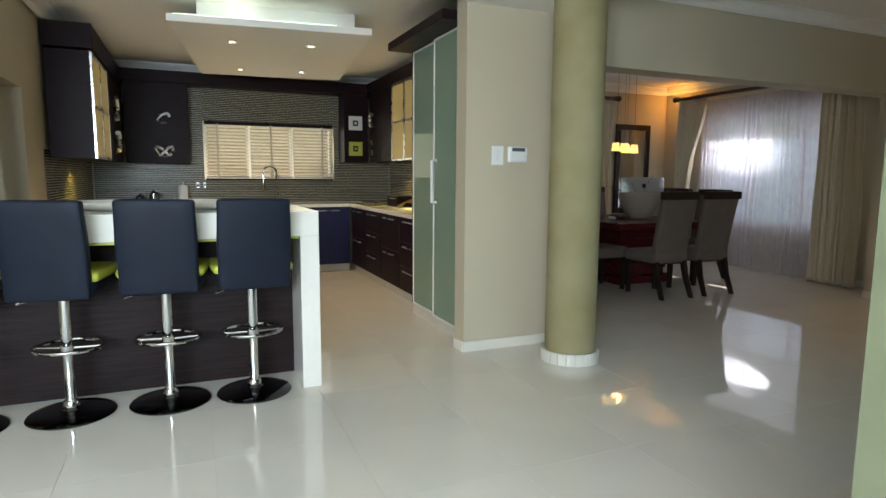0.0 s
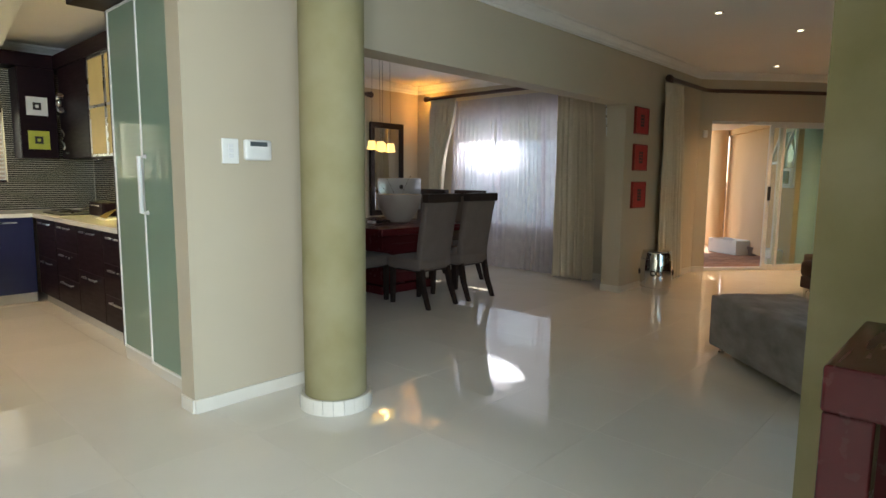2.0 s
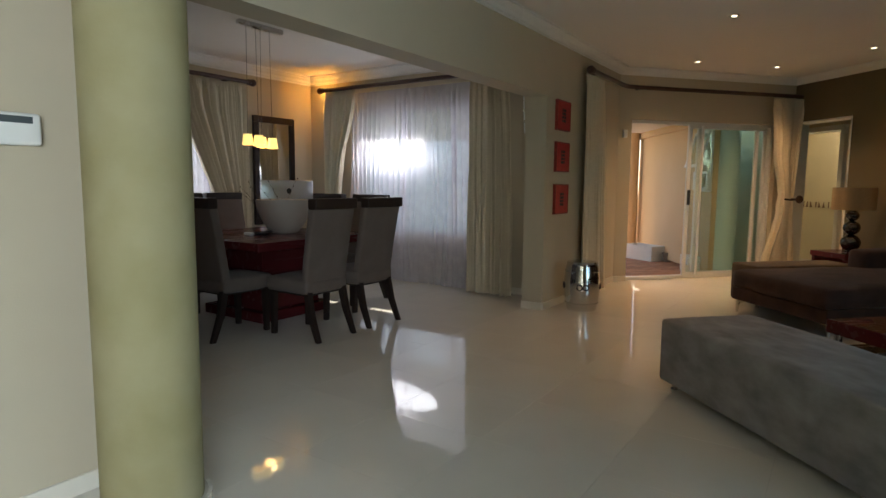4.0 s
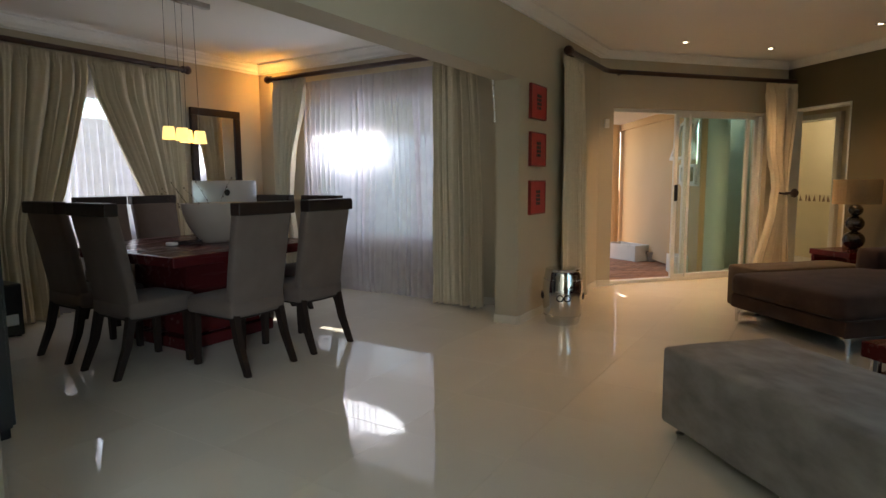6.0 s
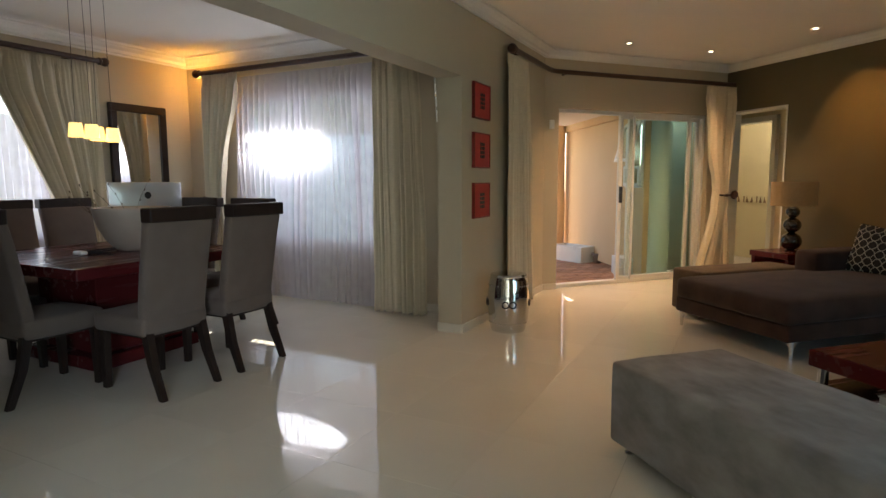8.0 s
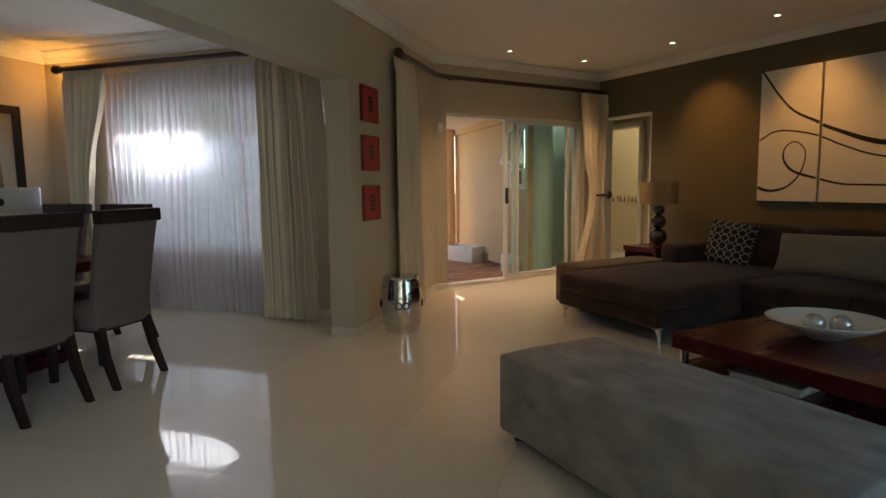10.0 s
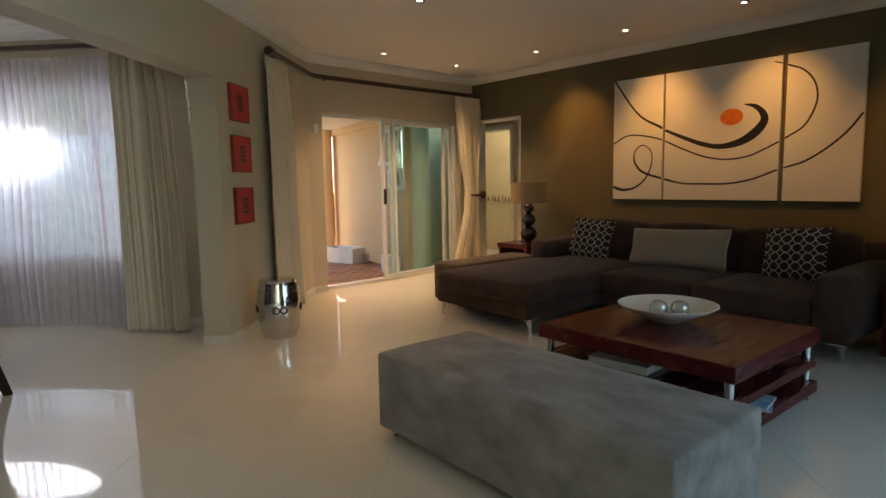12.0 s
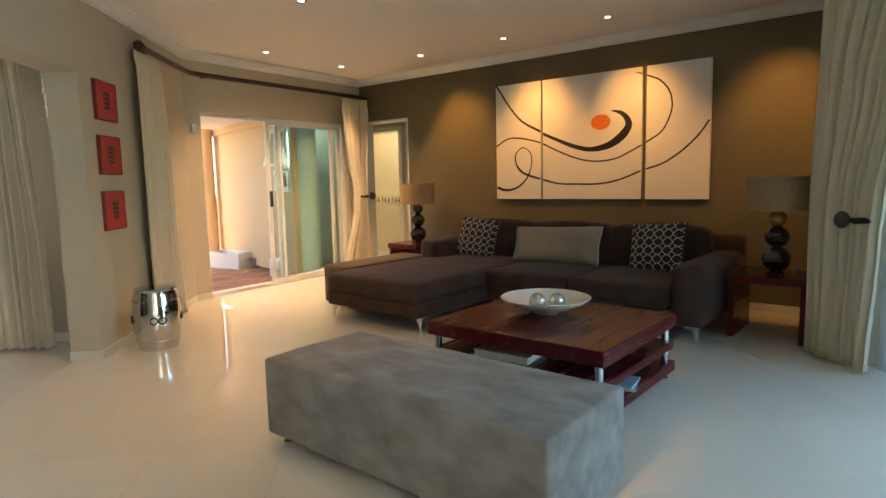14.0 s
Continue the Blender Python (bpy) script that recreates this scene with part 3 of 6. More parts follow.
def curtain_pole(pts, label, ends=(True, True), brackets=()):
    """A turned wooden pole through world points, with finials."""
    pole = thing("curtain_pole", pose(0, 0, 0), label, "curtain pole")
    part("pole", tube(B(), pts, 0.026, 16), M_POLE, pole, smooth=True)
    for on, p, q in ((ends[0], pts[0], pts[1]), (ends[1], pts[-1], pts[-2])):
        if on:
            d = (Vector(p) - Vector(q)).normalized()
            bm = lathe(B(), [(0, -0.01), (0.036, -0.008), (0.038, 0.01), (0.028, 0.02), (0.042, 0.04), (0.046, 0.06), (0.036, 0.082), (0.0, 0.09)], 20)
            m = Vector((0, 0, 1)).rotation_difference(d).to_matrix().to_4x4()
            part("finial", bm, M_POLE, pole, "turned wooden finial", smooth=True, m=Matrix.Translation(p) @ m)
    for p, n in brackets:
        bm = tube(B(), [p, Vector(p) + Vector(n)], 0.014, 10)
        part("bracket", bm, M_POLE, pole)
    return pole


def w3(a, b, z):
    v = K @ Vector((a, b, z))
    return (v.x, v.y, v.z)


# dining, wide window: local x runs along -b when seen from the room
WIN = K @ pose(6.60, 7.80, 0, 0, 0, -90)
curtain(WIN @ pose(0, 0.03, 0), lambda v: 0.38, lambda v: 2.42, 0.02, 2.42, 26, 0.028, 5, "sheer white voile curtain over the wide dining window", "sheer_curtain", M_SHEER)
curtain(WIN @ pose(0, -0.09, 0), lambda v: 2.30 - 0.02 * (1 - v), lerp_keys([(0, 2.89), (0.3, 2.88), (0.7, 2.84), (1, 2.80)]), 0.015, 2.45, 8, 0.050, 11, "heavy cream ribbed curtain hanging open beside the dining window")
curtain(WIN @ pose(0, -0.09, 0), lerp_keys([(0, 0.05), (1, 0.03)]), lerp_keys([(0, 0.40), (0.42, 0.30), (0.5, 0.32), (1, 0.58)]), 0.015, 2.45, 6, 0.05, 12, "heavy cream curtain tied back near the dining corner", tie=(0.34, 0.10, 1.06, -1))
curtain_pole([w3(6.50, 7.80, 2.475), w3(6.50, 4.66, 2.475)], "dark turned wooden curtain pole over the wide window", (True, True), [(w3(6.5, 7.6, 2.475), (0.17, 0.17, 0)), (w3(6.5, 5.0, 2.475), (0.17, 0.17, 0))])
# dining, back window
WN2 = K @ pose(3.50, 8.20, 0)
curtain(WN2 @ pose(0, 0.05, 0), lambda v: 0.45, lambda v: 1.75, 0.02, 2.40, 17, 0.025, 6, "sheer white voile curtain behind the draped pair", "sheer_curtain", M_SHEER)
curtain(WN2 @ pose(0, -0.07, 0), lerp_keys([(0, 0.0), (1, -0.02)]), line_keys([(0, 0.64), (0.3, 0.62), (0.38, 0.66), (0.46, 0.76), (0.86, 1.02), (0.93, 1.045), (1, 1.05)]), 0.015, 2.44, 10, 0.05, 21, "heavy cream curtain draped aside in a tent shape")
curtain(WN2 @ pose(0, -0.07, 0), line_keys([(0, 1.62), (0.3, 1.64), (0.38, 1.60), (0.46, 1.50), (0.86, 1.08), (0.93, 1.055), (1, 1.05)]), lerp_keys([(0, 2.0), (1, 2.0)]), 0.015, 2.44, 10, 0.05, 22, "heavy cream curtain draped aside in a tent shape")
curtain_pole([w3(3.40, 8.10, 2.475), w3(5.54, 8.10, 2.475)], "dark turned wooden curtain pole over the back window", (True, True), [(w3(3.6, 8.1, 2.475), (-0.14, 0.14, 0)), (w3(5.3, 8.1, 2.475), (-0.14, 0.14, 0))])
# lounge: pole bent round the corner, two curtains of the sliding door
RW = K @ pose(6.90, 4.295, 0)
curtain(RW, lerp_keys([(0, 0.06), (0.5, 0.04), (1, 0.03)]), lerp_keys([(0, 0.82), (0.5, 0.72), (1, 0.58)]), 0.012, 2.44, 8, 0.038, 31, "heavy cream curtain hanging open beside the sliding door")
p0 = w3(7.0, 4.26, 2.475)
curtain_pole([p0, (2.70, 8.72, 2.472), (2.80, 8.79, 2.471), (2.95, 8.815, 2.47), (5.42, 8.945, 2.462)], "dark wooden curtain pole bent round the lounge corner", (True, False), [((5.3, 8.94, 2.462), (0, 0.15, 0)), ((3.0, 8.815, 2.47), (0, 0.15, 0)), (w3(7.2, 4.26, 2.475), (-0.08, 0.08, 0))])
curtain(pose(4.80, 8.86, 0, 0, 0, 3), lerp_keys([(0, 0.06), (0.40, 0.30), (0.47, 0.32), (0.7, 0.20), (1, 0.13)]), lerp_keys([(0, 0.58), (0.43, 0.52), (1, 0.60)]), 0.012, 2.42, 8, 0.05, 32, "heavy cream curtain tied back at the end of the sliding door", tie=(0.32, 0.50, 1.09, -1))
# lounge: patio doors
PD = K @ pose(5.40, -0.78, 0, 0, 0, 180)
curtain(PD, lerp_keys([(0, -0.09), (0.4, -0.09), (1, -0.07)]), lerp_keys([(0, 0.46), (0.36, 0.50), (0.42, 0.52), (0.75, 0.72), (1, 0.95)]), 0.012, 2.48, 9, 0.050, 41, "heavy cream ribbed curtain tied back beside the patio doors", tie=(0.52, 0.36, 0.98, 1))
curtain_pole([w3(5.44, -0.78, 2.53), w3(2.2, -0.78, 2.53)], "dark wooden curtain pole over the patio doors", (True, True), [(w3(5.2, -0.78, 2.53), (0.16, -0.16, 0)), (w3(2.4, -0.78, 2.53), (0.16, -0.16, 0))])
curtain(PD @ pose(0, 0.12, 0), lambda v: 0.42, lambda v: 1.5, 0.02, 2.46, 14, 0.025, 42, "sheer white voile curtain at the patio doors", "sheer_curtain", M_SHEER)


# ---- windows and glazed doors ----
def window(name, m, w, z0, z1, mullions, label, depth=0.06, fw=0.05, glassm=None):
    """A framed window in local x from 0 to w, at y=0."""
    t = thing(name, m, label, "window", kind="structure")
    part("window_frame", rect_ring(B(), 0, w, z0, z1, fw, 0, depth, 0.004), M_ALU, t)
    xs = [fw] + [w * k / (mullions + 1) for k in range(1, mullions + 1)] + [w - fw]
    for x in xs[1:-1]:
        part("mullion", box(B(), x - fw / 2, x + fw / 2, 0.005, depth - 0.005, z0 + fw, z1 - fw, 0.004), M_ALU, t)
    for a, b in zip(xs, xs[1:]):
        p = part("pane", box(B(), a - 0.01 if a == fw else a + fw / 2 - 0.01, b + 0.01 if b == w - fw else b - fw / 2 + 0.01, depth / 2 - 0.003, depth / 2 + 0.003, z0 + fw - 0.01, z1 - fw + 0.01), glassm or M_GLASS, t)
        p.visible_shadow = False
    return t


window("window_1", K @ pose(6.80, 7.44, 0, 0, 0, -90), 2.30, 0.60, 2.20, 2, "white aluminium window behind sheer curtains")
window("window_2", K @ pose(3.90, 8.36, 0), 1.20, 0.75, 2.15, 1, "white aluminium window behind draped curtains")
window("window_3", K @ pose(-0.36, 8.98, 0), 1.69, 1.21, 1.95, 2, "white framed kitchen window behind timber blinds")
window("door_1", K @ pose(5.0, -1.03, 0, 0, 0, 180), 4.2, 0.0, 2.15, 3, "white aluminium patio doors")
window("window_4", K @ pose(0.0, -1.03, 0, 0, 0, 180), 3.2, 0.15, 2.25, 2, "tall white aluminium hall window")

# sliding door of the lounge: fixed frame and two leaves
sd = thing("door_2", SL @ pose(0.19, 0.07, 0), "white aluminium sliding door standing half open with tinted glass", "door", kind="structure")
part("door_frame", rect_ring(B(), 0.0, 2.26, 0.0, 2.10, 0.04, 0.0, 0.10, 0.003), M_ALU, sd)
for x0, y0, n in ((0.92, 0.005, "sliding_leaf"), (1.10, 0.055, "fixed_leaf")):
    lf = part(n, rect_ring(B(), x0, x0 + 1.12, 0.03, 2.07, 0.05, y0, y0 + 0.035, 0.003), M_ALU, sd)
    p = part("pane", box(B(), x0 + 0.045, x0 + 1.075, y0 + 0.014, y0 + 0.02, 0.075, 2.025), M_TINT, lf)
    p.visible_shadow = False
    if n == "sliding_leaf":
        part("lock", box(B(), x0 + 0.008, x0 + 0.045, y0 - 0.028, y0, 1.00, 1.20, 0.006), M_BLACK, lf, "black lock handle")
bm = B()
tube(bm, [(1.10, -0.035, 0.05), (1.10, -0.035, 2.05)], 0.016, 12)
part("pull_bar", bm, M_ALU, sd, smooth=True)
sn = thing("alarm_sensor", SL @ pose(0.09, -0.03, 1.86), "small white alarm sensor box on the wall", "sensor")
part("body", box(B(), -0.028, 0.028, 0, 0.03, 0, 0.10, 0.006), M_PLASTIC, sn)
part("lens", box(B(), -0.02, 0.02, -0.004, 0.001, 0.02, 0.05, 0.002), M_PAPER, sn)

# lobby door frame and washroom band
df = thing("door_3", pose(6.22, 9.04, 0, 0, 0, 90), "white painted door frame standing open to the washroom", "door frame", kind="structure")
part("jamb", box(B(), -0.04, 0.035, -0.18, 0.03, 0, 2.09, 0.004), M_WHITEP, df)
part("jamb", box(B(), 0.825, 0.90, -0.18, 0.03, 0, 2.09, 0.004), M_WHITEP, df)
part("head", box(B(), -0.04, 0.90, -0.18, 0.03, 2.055, 2.13, 0.004), M_WHITEP, df)
band = thing("tile_band", pose(7.346, 9.4, 0.90, 0, 0, 90), "dark patterned border tile band on the cream wall", "tile band")
part("band_strip", box(B(), -2.0, 1.6, 0, 0.008, 0, 0.12), M_CREAM, band)
for i in range(40):
    bm = B()
    x = -1.95 + i * 0.088
    pts = [(x, 0.01), (x + 0.055, 0.01), (x + (0.04 if i % 2 else 0.02), 0.11)] if i % 3 else [(x, 0.01), (x + 0.02, 0.01), (x + 0.02, 0.11), (x, 0.11)]
    vs = [bm.verts.new((px, d, pz)) for d in (0.008, 0.013) for px, pz in pts]
    k = len(pts)
    bm.faces.new(vs[:k]); bm.faces.new(vs[k:])
    for j in range(k):
        bm.faces.new((vs[j], vs[(j + 1) % k], vs[k + (j + 1) % k], vs[k + j]))
    part("motif", bm, M_DOORWOOD, band)


# ---- dining chairs and table ----
def leg_bar(bm, p, q, w0, w1, d0, d1):
    """A tapered square bar from p (top) to q (foot)."""
    p, q = Vector(p), Vector(q)
    r = [[bm.verts.new(c + Vector((sx * w / 2, sy * d / 2, 0))) for sx, sy in ((-1, -1), (1, -1), (1, 1), (-1, 1))] for c, w, d in ((p, w0, d0), (q, w1, d1))]
    bm.faces.new(r[0]); bm.faces.new(r[1][::-1])
    for i in range(4):
        bm.faces.new((r[0][i], r[0][(i + 1) % 4], r[1][(i + 1) % 4], r[1][i]))
    return bm


def dining_chair(m):
    """Faces +y; origin at the middle of the back feet."""
    c = thing("dining_chair", m, "high-backed taupe suede dining chair with dark wooden top rail and legs", "chair", "chairs round the table")
    bm = soft_box(B(), -0.23, 0.23, 0.05, 0.53, 0.37, 0.49, 0.03, 0.012, 6)
    part("seat", bm, M_CHAIR, c, smooth=True)
    bm = soft_box(B(), -0.225, 0.225, 0.0, 0.075, 0.37, 1.055, 0.02, 0.006, 8)
    for v in bm.verts:
        s = (v.co.z - 0.45) / 0.65
        v.co.y += 0.055 - 0.115 * max(0, s) ** 1.2
        v.co.x *= 1.0 - 0.03 * max(0, 1 - s) + (0.02 if s > 0.8 else 0)
    part("backrest", bm, M_CHAIR, c, smooth=True)
    bm = box(B(), -0.235, 0.235, -0.072, 0.018, 1.045, 1.13, 0.01)
    part("top_rail", bm, M_LEGWOOD, c, "dark wooden top rail")
    for sx in (-1, 1):
        bm = leg_bar(B(), (sx * 0.19, 0.08, 0.40), (sx * 0.195, 0.035, 0.20), 0.048, 0.044, 0.055, 0.048)
        leg_bar(bm, (sx * 0.195, 0.035, 0.20), (sx * 0.20, -0.045, 0.0), 0.044, 0.036, 0.048, 0.038)
        part("leg", bm, M_LEGWOOD, c)
        part("leg", leg_bar(B(), (sx * 0.19, 0.48, 0.40), (sx * 0.19, 0.485, 0.0), 0.05, 0.038, 0.05, 0.038), M_LEGWOOD, c)
    part("apron", box(B(), -0.20, 0.20, 0.07, 0.50, 0.355, 0.385, 0.004), M_LEGWOOD, c)
    return c


first = dining_chair(kp(4.13, 5.315))
for a, b, r in ((4.73, 5.315, 0), (3.49, 6.13, -90), (3.51, 6.78, -90), (4.45, 7.86, 180), (4.97, 7.86, 180), (5.62, 6.22, 90), (5.62, 6.86, 90)):
    copy_thing(first, kp(a, b, 0, r))

dt = thing("dining_table", kp(4.50, 6.55), "square dark mahogany dining table with a block pedestal", "table")
part("tabletop", box(B(), -0.70, 0.70, -0.74, 0.74, 0.685, 0.76, 0.008), M_DARKWOOD, dt)
part("pedestal", box(B(), -0.34, 0.34, -0.34, 0.34, 0.09, 0.685, 0.006), M_DARKWOOD, dt)
part("base", box(B(), -0.42, 0.42, -0.42, 0.42, 0.0, 0.09, 0.008), M_DARKWOOD, dt)

bw = thing("centrepiece_bowl", kp(4.66, 6.48, 0.76), "tall pale stone bowl with bare twigs on the dining table", "bowl")
bm = lathe(B(), [(0, 0.0), (0.10, 0.0), (0.12, 0.012), (0.175, 0.085), (0.215, 0.17), (0.238, 0.25), (0.248, 0.318), (0.246, 0.326), (0.238, 0.324), (0.226, 0.25), (0.20, 0.17), (0.16, 0.09), (0.10, 0.03), (0, 0.025)], 40)
for v in bm.verts:
    v.co.x *= 1.15
part("vessel", bm, M_BASIN, bw, smooth=True)
rng = random.Random(8)
for i in range(7):
    bm = B()
    p = Vector((rng.uniform(-0.12, 0.1), rng.uniform(-0.06, 0.06), 0.05))
    d = Vector((rng.uniform(-0.7, 0.3), rng.uniform(-0.1, 0.9), 1)).normalized()
    pts = [p]
    for k in range(6):
        d = (d + Vector((rng.uniform(-0.12, 0.10), rng.uniform(-0.1, 0.1), 0))).normalized()
        pts.append(pts[-1] + d * 0.085)
    tube(bm, pts, [0.0032 - 0.0004 * k for k in range(7)], 6)
    for k in range(2, 7):
        bmesh.ops.create_icosphere(bm, subdivisions=1, radius=0.0055, matrix=Matrix.Translation(pts[k] + Vector((0.005, 0, 0))) @ Matrix.Diagonal((1, 1, 1.7, 1)))
    part("twig", bm, M_BARK, bw)
im = thing("desktop_computer", kp(5.20, 7.05, 0.76, -14), "silver all-in-one desktop computer seen from its back", "computer")
bm = soft_box(B(), -0.315, 0.315, -0.012, 0.018, 0.10, 0.515, 0.011, 0.0, 8)
for v in bm.verts:
    if v.co.y < 0:
        v.co.y -= 0.02 * max(0, 1 - (v.co.x / 0.31) ** 2) * max(0, 1 - ((v.co.z - 0.31) / 0.19) ** 2)
part("housing", bm, M_ALUM, im, smooth=True)
part("screen", box(B(), -0.30, 0.30, 0.018, 0.021, 0.19, 0.50), M_GREYPLASTIC, im)
bm = B()
tube(bm, [(0, -0.01, 0.22), (0, -0.045, 0.12), (0, -0.06, 0.012)], [0.05, 0.06, 0.065], 14)
part("stand", bm, M_ALUM, im, smooth=True)
part("foot", box(B(), -0.10, 0.10, -0.10, 0.09, 0, 0.012, 0.004), M_ALUM, im)
bm = lathe(B(), [(0, 0), (0.028, 0), (0.028, 0.004), (0, 0.004)], 20)
bmesh.ops.rotate(bm, verts=bm.verts, matrix=Matrix.Rotation(radians(90), 3, "X"))
for v in bm.verts:
    v.co.z = v.co.z * 1.1 + 0.40
    v.co.y -= 0.036
part("emblem", bm, M_BLACK, im, "dark round emblem")
ck = thing("cable_coil", kp(4.36, 6.50, 0.76), "black cables and a white mouse lying on the table", "cable")
bm = B()
for k in range(3):
    tube(bm, [(0.06 * math.cos(t * 0.5 + k) * (1 + 0.4 * k) + 0.02 * k, 0.045 * math.sin(t * 0.5 + k) * (1 + 0.3 * k), 0.006 + 0.008 * k + 0.004 * math.sin(t)) for t in range(13)], 0.006, 6)
part("cable", bm, M_BLACK, ck)
part("mouse", soft_box(B(), -0.14, -0.08, -0.05, 0.05, 0, 0.03, 0.014, 0, 5), M_PLASTIC, ck, "white computer mouse", smooth=True)

# pendant: bar at the ceiling, four wires, four lit shades
pd = thing("pendant_lamp", kp(4.50, 6.58), "four small lit yellow shades hanging on thin wires over the table", "lamp")
part("ceiling_bar", box(B(), -0.25, 0.25, -0.03, 0.03, 2.68, 2.72, 0.004), M_STEEL, pd)
for i in range(4):
    x = -0.15 + i * 0.080
    y = -0.03 if i % 2 else 0.03
    z = 1.70 - 0.008 * i
    part("wire", tube(B(), [(x, y * 0.5, 2.69), (x, y, z)], 0.0018, 6), M_BLACK, pd)
    bm = lathe(B(), [(0.012, 0.0), (0.040, 0.0), (0.052, -0.10), (0.049, -0.10), (0.038, -0.004), (0.012, -0.004)], 24, (x, y, z))
    part("shade", bm, M_SHADE, pd, smooth=True)

# leaning mirror with dark frame
mr = thing("wall_mirror", kp(5.71, 8.24, 0.70) @ Matrix.Diagonal((0.965, 1, 1, 1)), "tall mirror in a dark wooden frame on the dining wall", "mirror")
part("frame", rect_ring(B(), 0, 0.70, 0, 1.41, 0.085, 0.0, 0.045, 0.006), M_LEGWOOD, mr)
part("mirror_glass", box(B(), 0.08, 0.62, 0.018, 0.026, 0.08, 1.33), M_MIRROR, mr)
part("backing", box(B(), 0.02, 0.68, 0.045, 0.058, 0.02, 1.39), M_LEGWOOD, mr)

# amber wall sconce
sc = thing("wall_sconce", K @ pose(6.745, 7.93, 2.22), "amber glowing wall sconce near the dining corner", "lamp")
bm = B()
n = 10
lo = [bm.verts.new((-0.005 - 0.04 * math.sin(math.pi * i / n), 0.04 * math.cos(math.pi * i / n), 0)) for i in range(n + 1)]
hi = [bm.verts.new((-0.005 - 0.065 * math.sin(math.pi * i / n), 0.06 * math.cos(math.pi * i / n), 0.17)) for i in range(n + 1)]
for i in range(n):
    bm.faces.new((lo[i], lo[i + 1], hi[i + 1], hi[i]))
part("shade", bm, M_AMBER, sc, smooth=True)
part("backplate", box(B(), -0.006, 0.0, -0.05, 0.05, -0.01, 0.14, 0.002), M_GOLD, sc)
# hanging rod pull beside the dining curtain
rod = thing("curtain_rod_pull", kp(6.455, 4.78, 1.80), "slim metal curtain pull rod on the dining wall", "curtain pull")
part("rod", tube(B(), [(0, 0, 0.0), (-0.035, -0.006, 0.22), (-0.08, -0.015, 0.44)], 0.008, 8), M_STEEL, rod)
part("cord", tube(B(), [(0.012, 0.0, 0.01), (-0.02, 0.012, 0.22), (-0.03, 0.0, 0.45), (0.045, -0.04, 0.675)], 0.004, 6), M_STEEL, rod)
# equipment tower by the back window
tw = thing("equipment_tower", kp(3.30, 7.95), "black computer tower with a slim speaker beside the curtains", "computer")
part("case", box(B(), -0.12, 0.12, -0.2, 0.2, 0.0, 0.42, 0.008), M_BLACK, tw)
part("speaker", box(B(), -0.07, 0.07, -0.08, 0.08, 0.42, 0.80, 0.01), M_BLACK, tw)
for z in (0.08, 0.16):
    part("label_plate", box(B(), -0.06, 0.10, -0.204, -0.2, z, z + 0.045), M_ALUM, tw)

# red pictures
for i, (z0, z1) in enumerate(((1.80, 2.10), (1.385, 1.685), (0.955, 1.26))):
    rp = thing("red_picture", kp(6.295, 4.34, z0), "small red silk picture with rows of dark characters", "picture", "red pictures")
    h = z1 - z0
    part("panel", box(B(), 0.008, 0.332, 0.005, 0.03, 0.008, h - 0.008), M_RED, rp)
    part("frame", rect_ring(B(), 0, 0.34, 0, h, 0.012, 0.0, 0.03, 0.003), mat("picture_edge_%d" % i, (0.22, 0.015, 0.012), 0.4) if i == 0 else bpy.data.materials["picture_edge_0"], rp)
    for r in range(3):
        for q in range(4):
            part("character", box(B(), 0.125 + 0.034 * r, 0.148 + 0.034 * r, 0.002, 0.006, 0.085 + 0.035 * q, 0.112 + 0.035 * q), M_GREYPLASTIC if (r + q) % 2 else M_INK, rp)

# chrome drum stool
ds = thing("drum_stool", pose(1.65, 7.41, 0) @ Matrix.Diagonal((1.06, 1.06, 1.03, 1)), "mirror-chrome ceramic drum stool with pierced band", "stool")
prof = [(0, 0), (0.135, 0.0), (0.14, 0.012), (0.142, 0.03), (0.158, 0.10), (0.168, 0.20), (0.17, 0.26), (0.165, 0.33), (0.153, 0.42), (0.145, 0.455), (0.147, 0.462), (0.14, 0.475), (0.10, 0.482), (0, 0.485)]
part("body", lathe(B(), prof, 48), M_CHROME, ds, smooth=True)
for z, r in ((0.075, 0.153), (0.385, 0.160)):
    bm = B()
    for k in range(40):
        t = 2 * math.pi * k / 40
        bmesh.ops.create_icosphere(bm, subdivisions=1, radius=0.006, matrix=Matrix.Translation((r * math.cos(t), r * math.sin(t), z)))
    part("stud_band", bm, M_CHROME, ds, smooth=True)
for k in range(4):
    t0 = math.pi / 2 * k - 1.95
    for dt_ in (-0.17, 0.17):
        t = t0 + dt_
        bm = tube(B(), [(0.171 * math.cos(t) + 0.026 * math.cos(q) * -math.sin(t), 0.171 * math.sin(t) + 0.026 * math.cos(q) * math.cos(t), 0.24 + 0.026 * math.sin(q)) for q in [2 * math.pi * i / 14 for i in range(14)]], 0.006, 6, True)
        part("pierced_ring", bm, M_BLACK, ds, smooth=True)

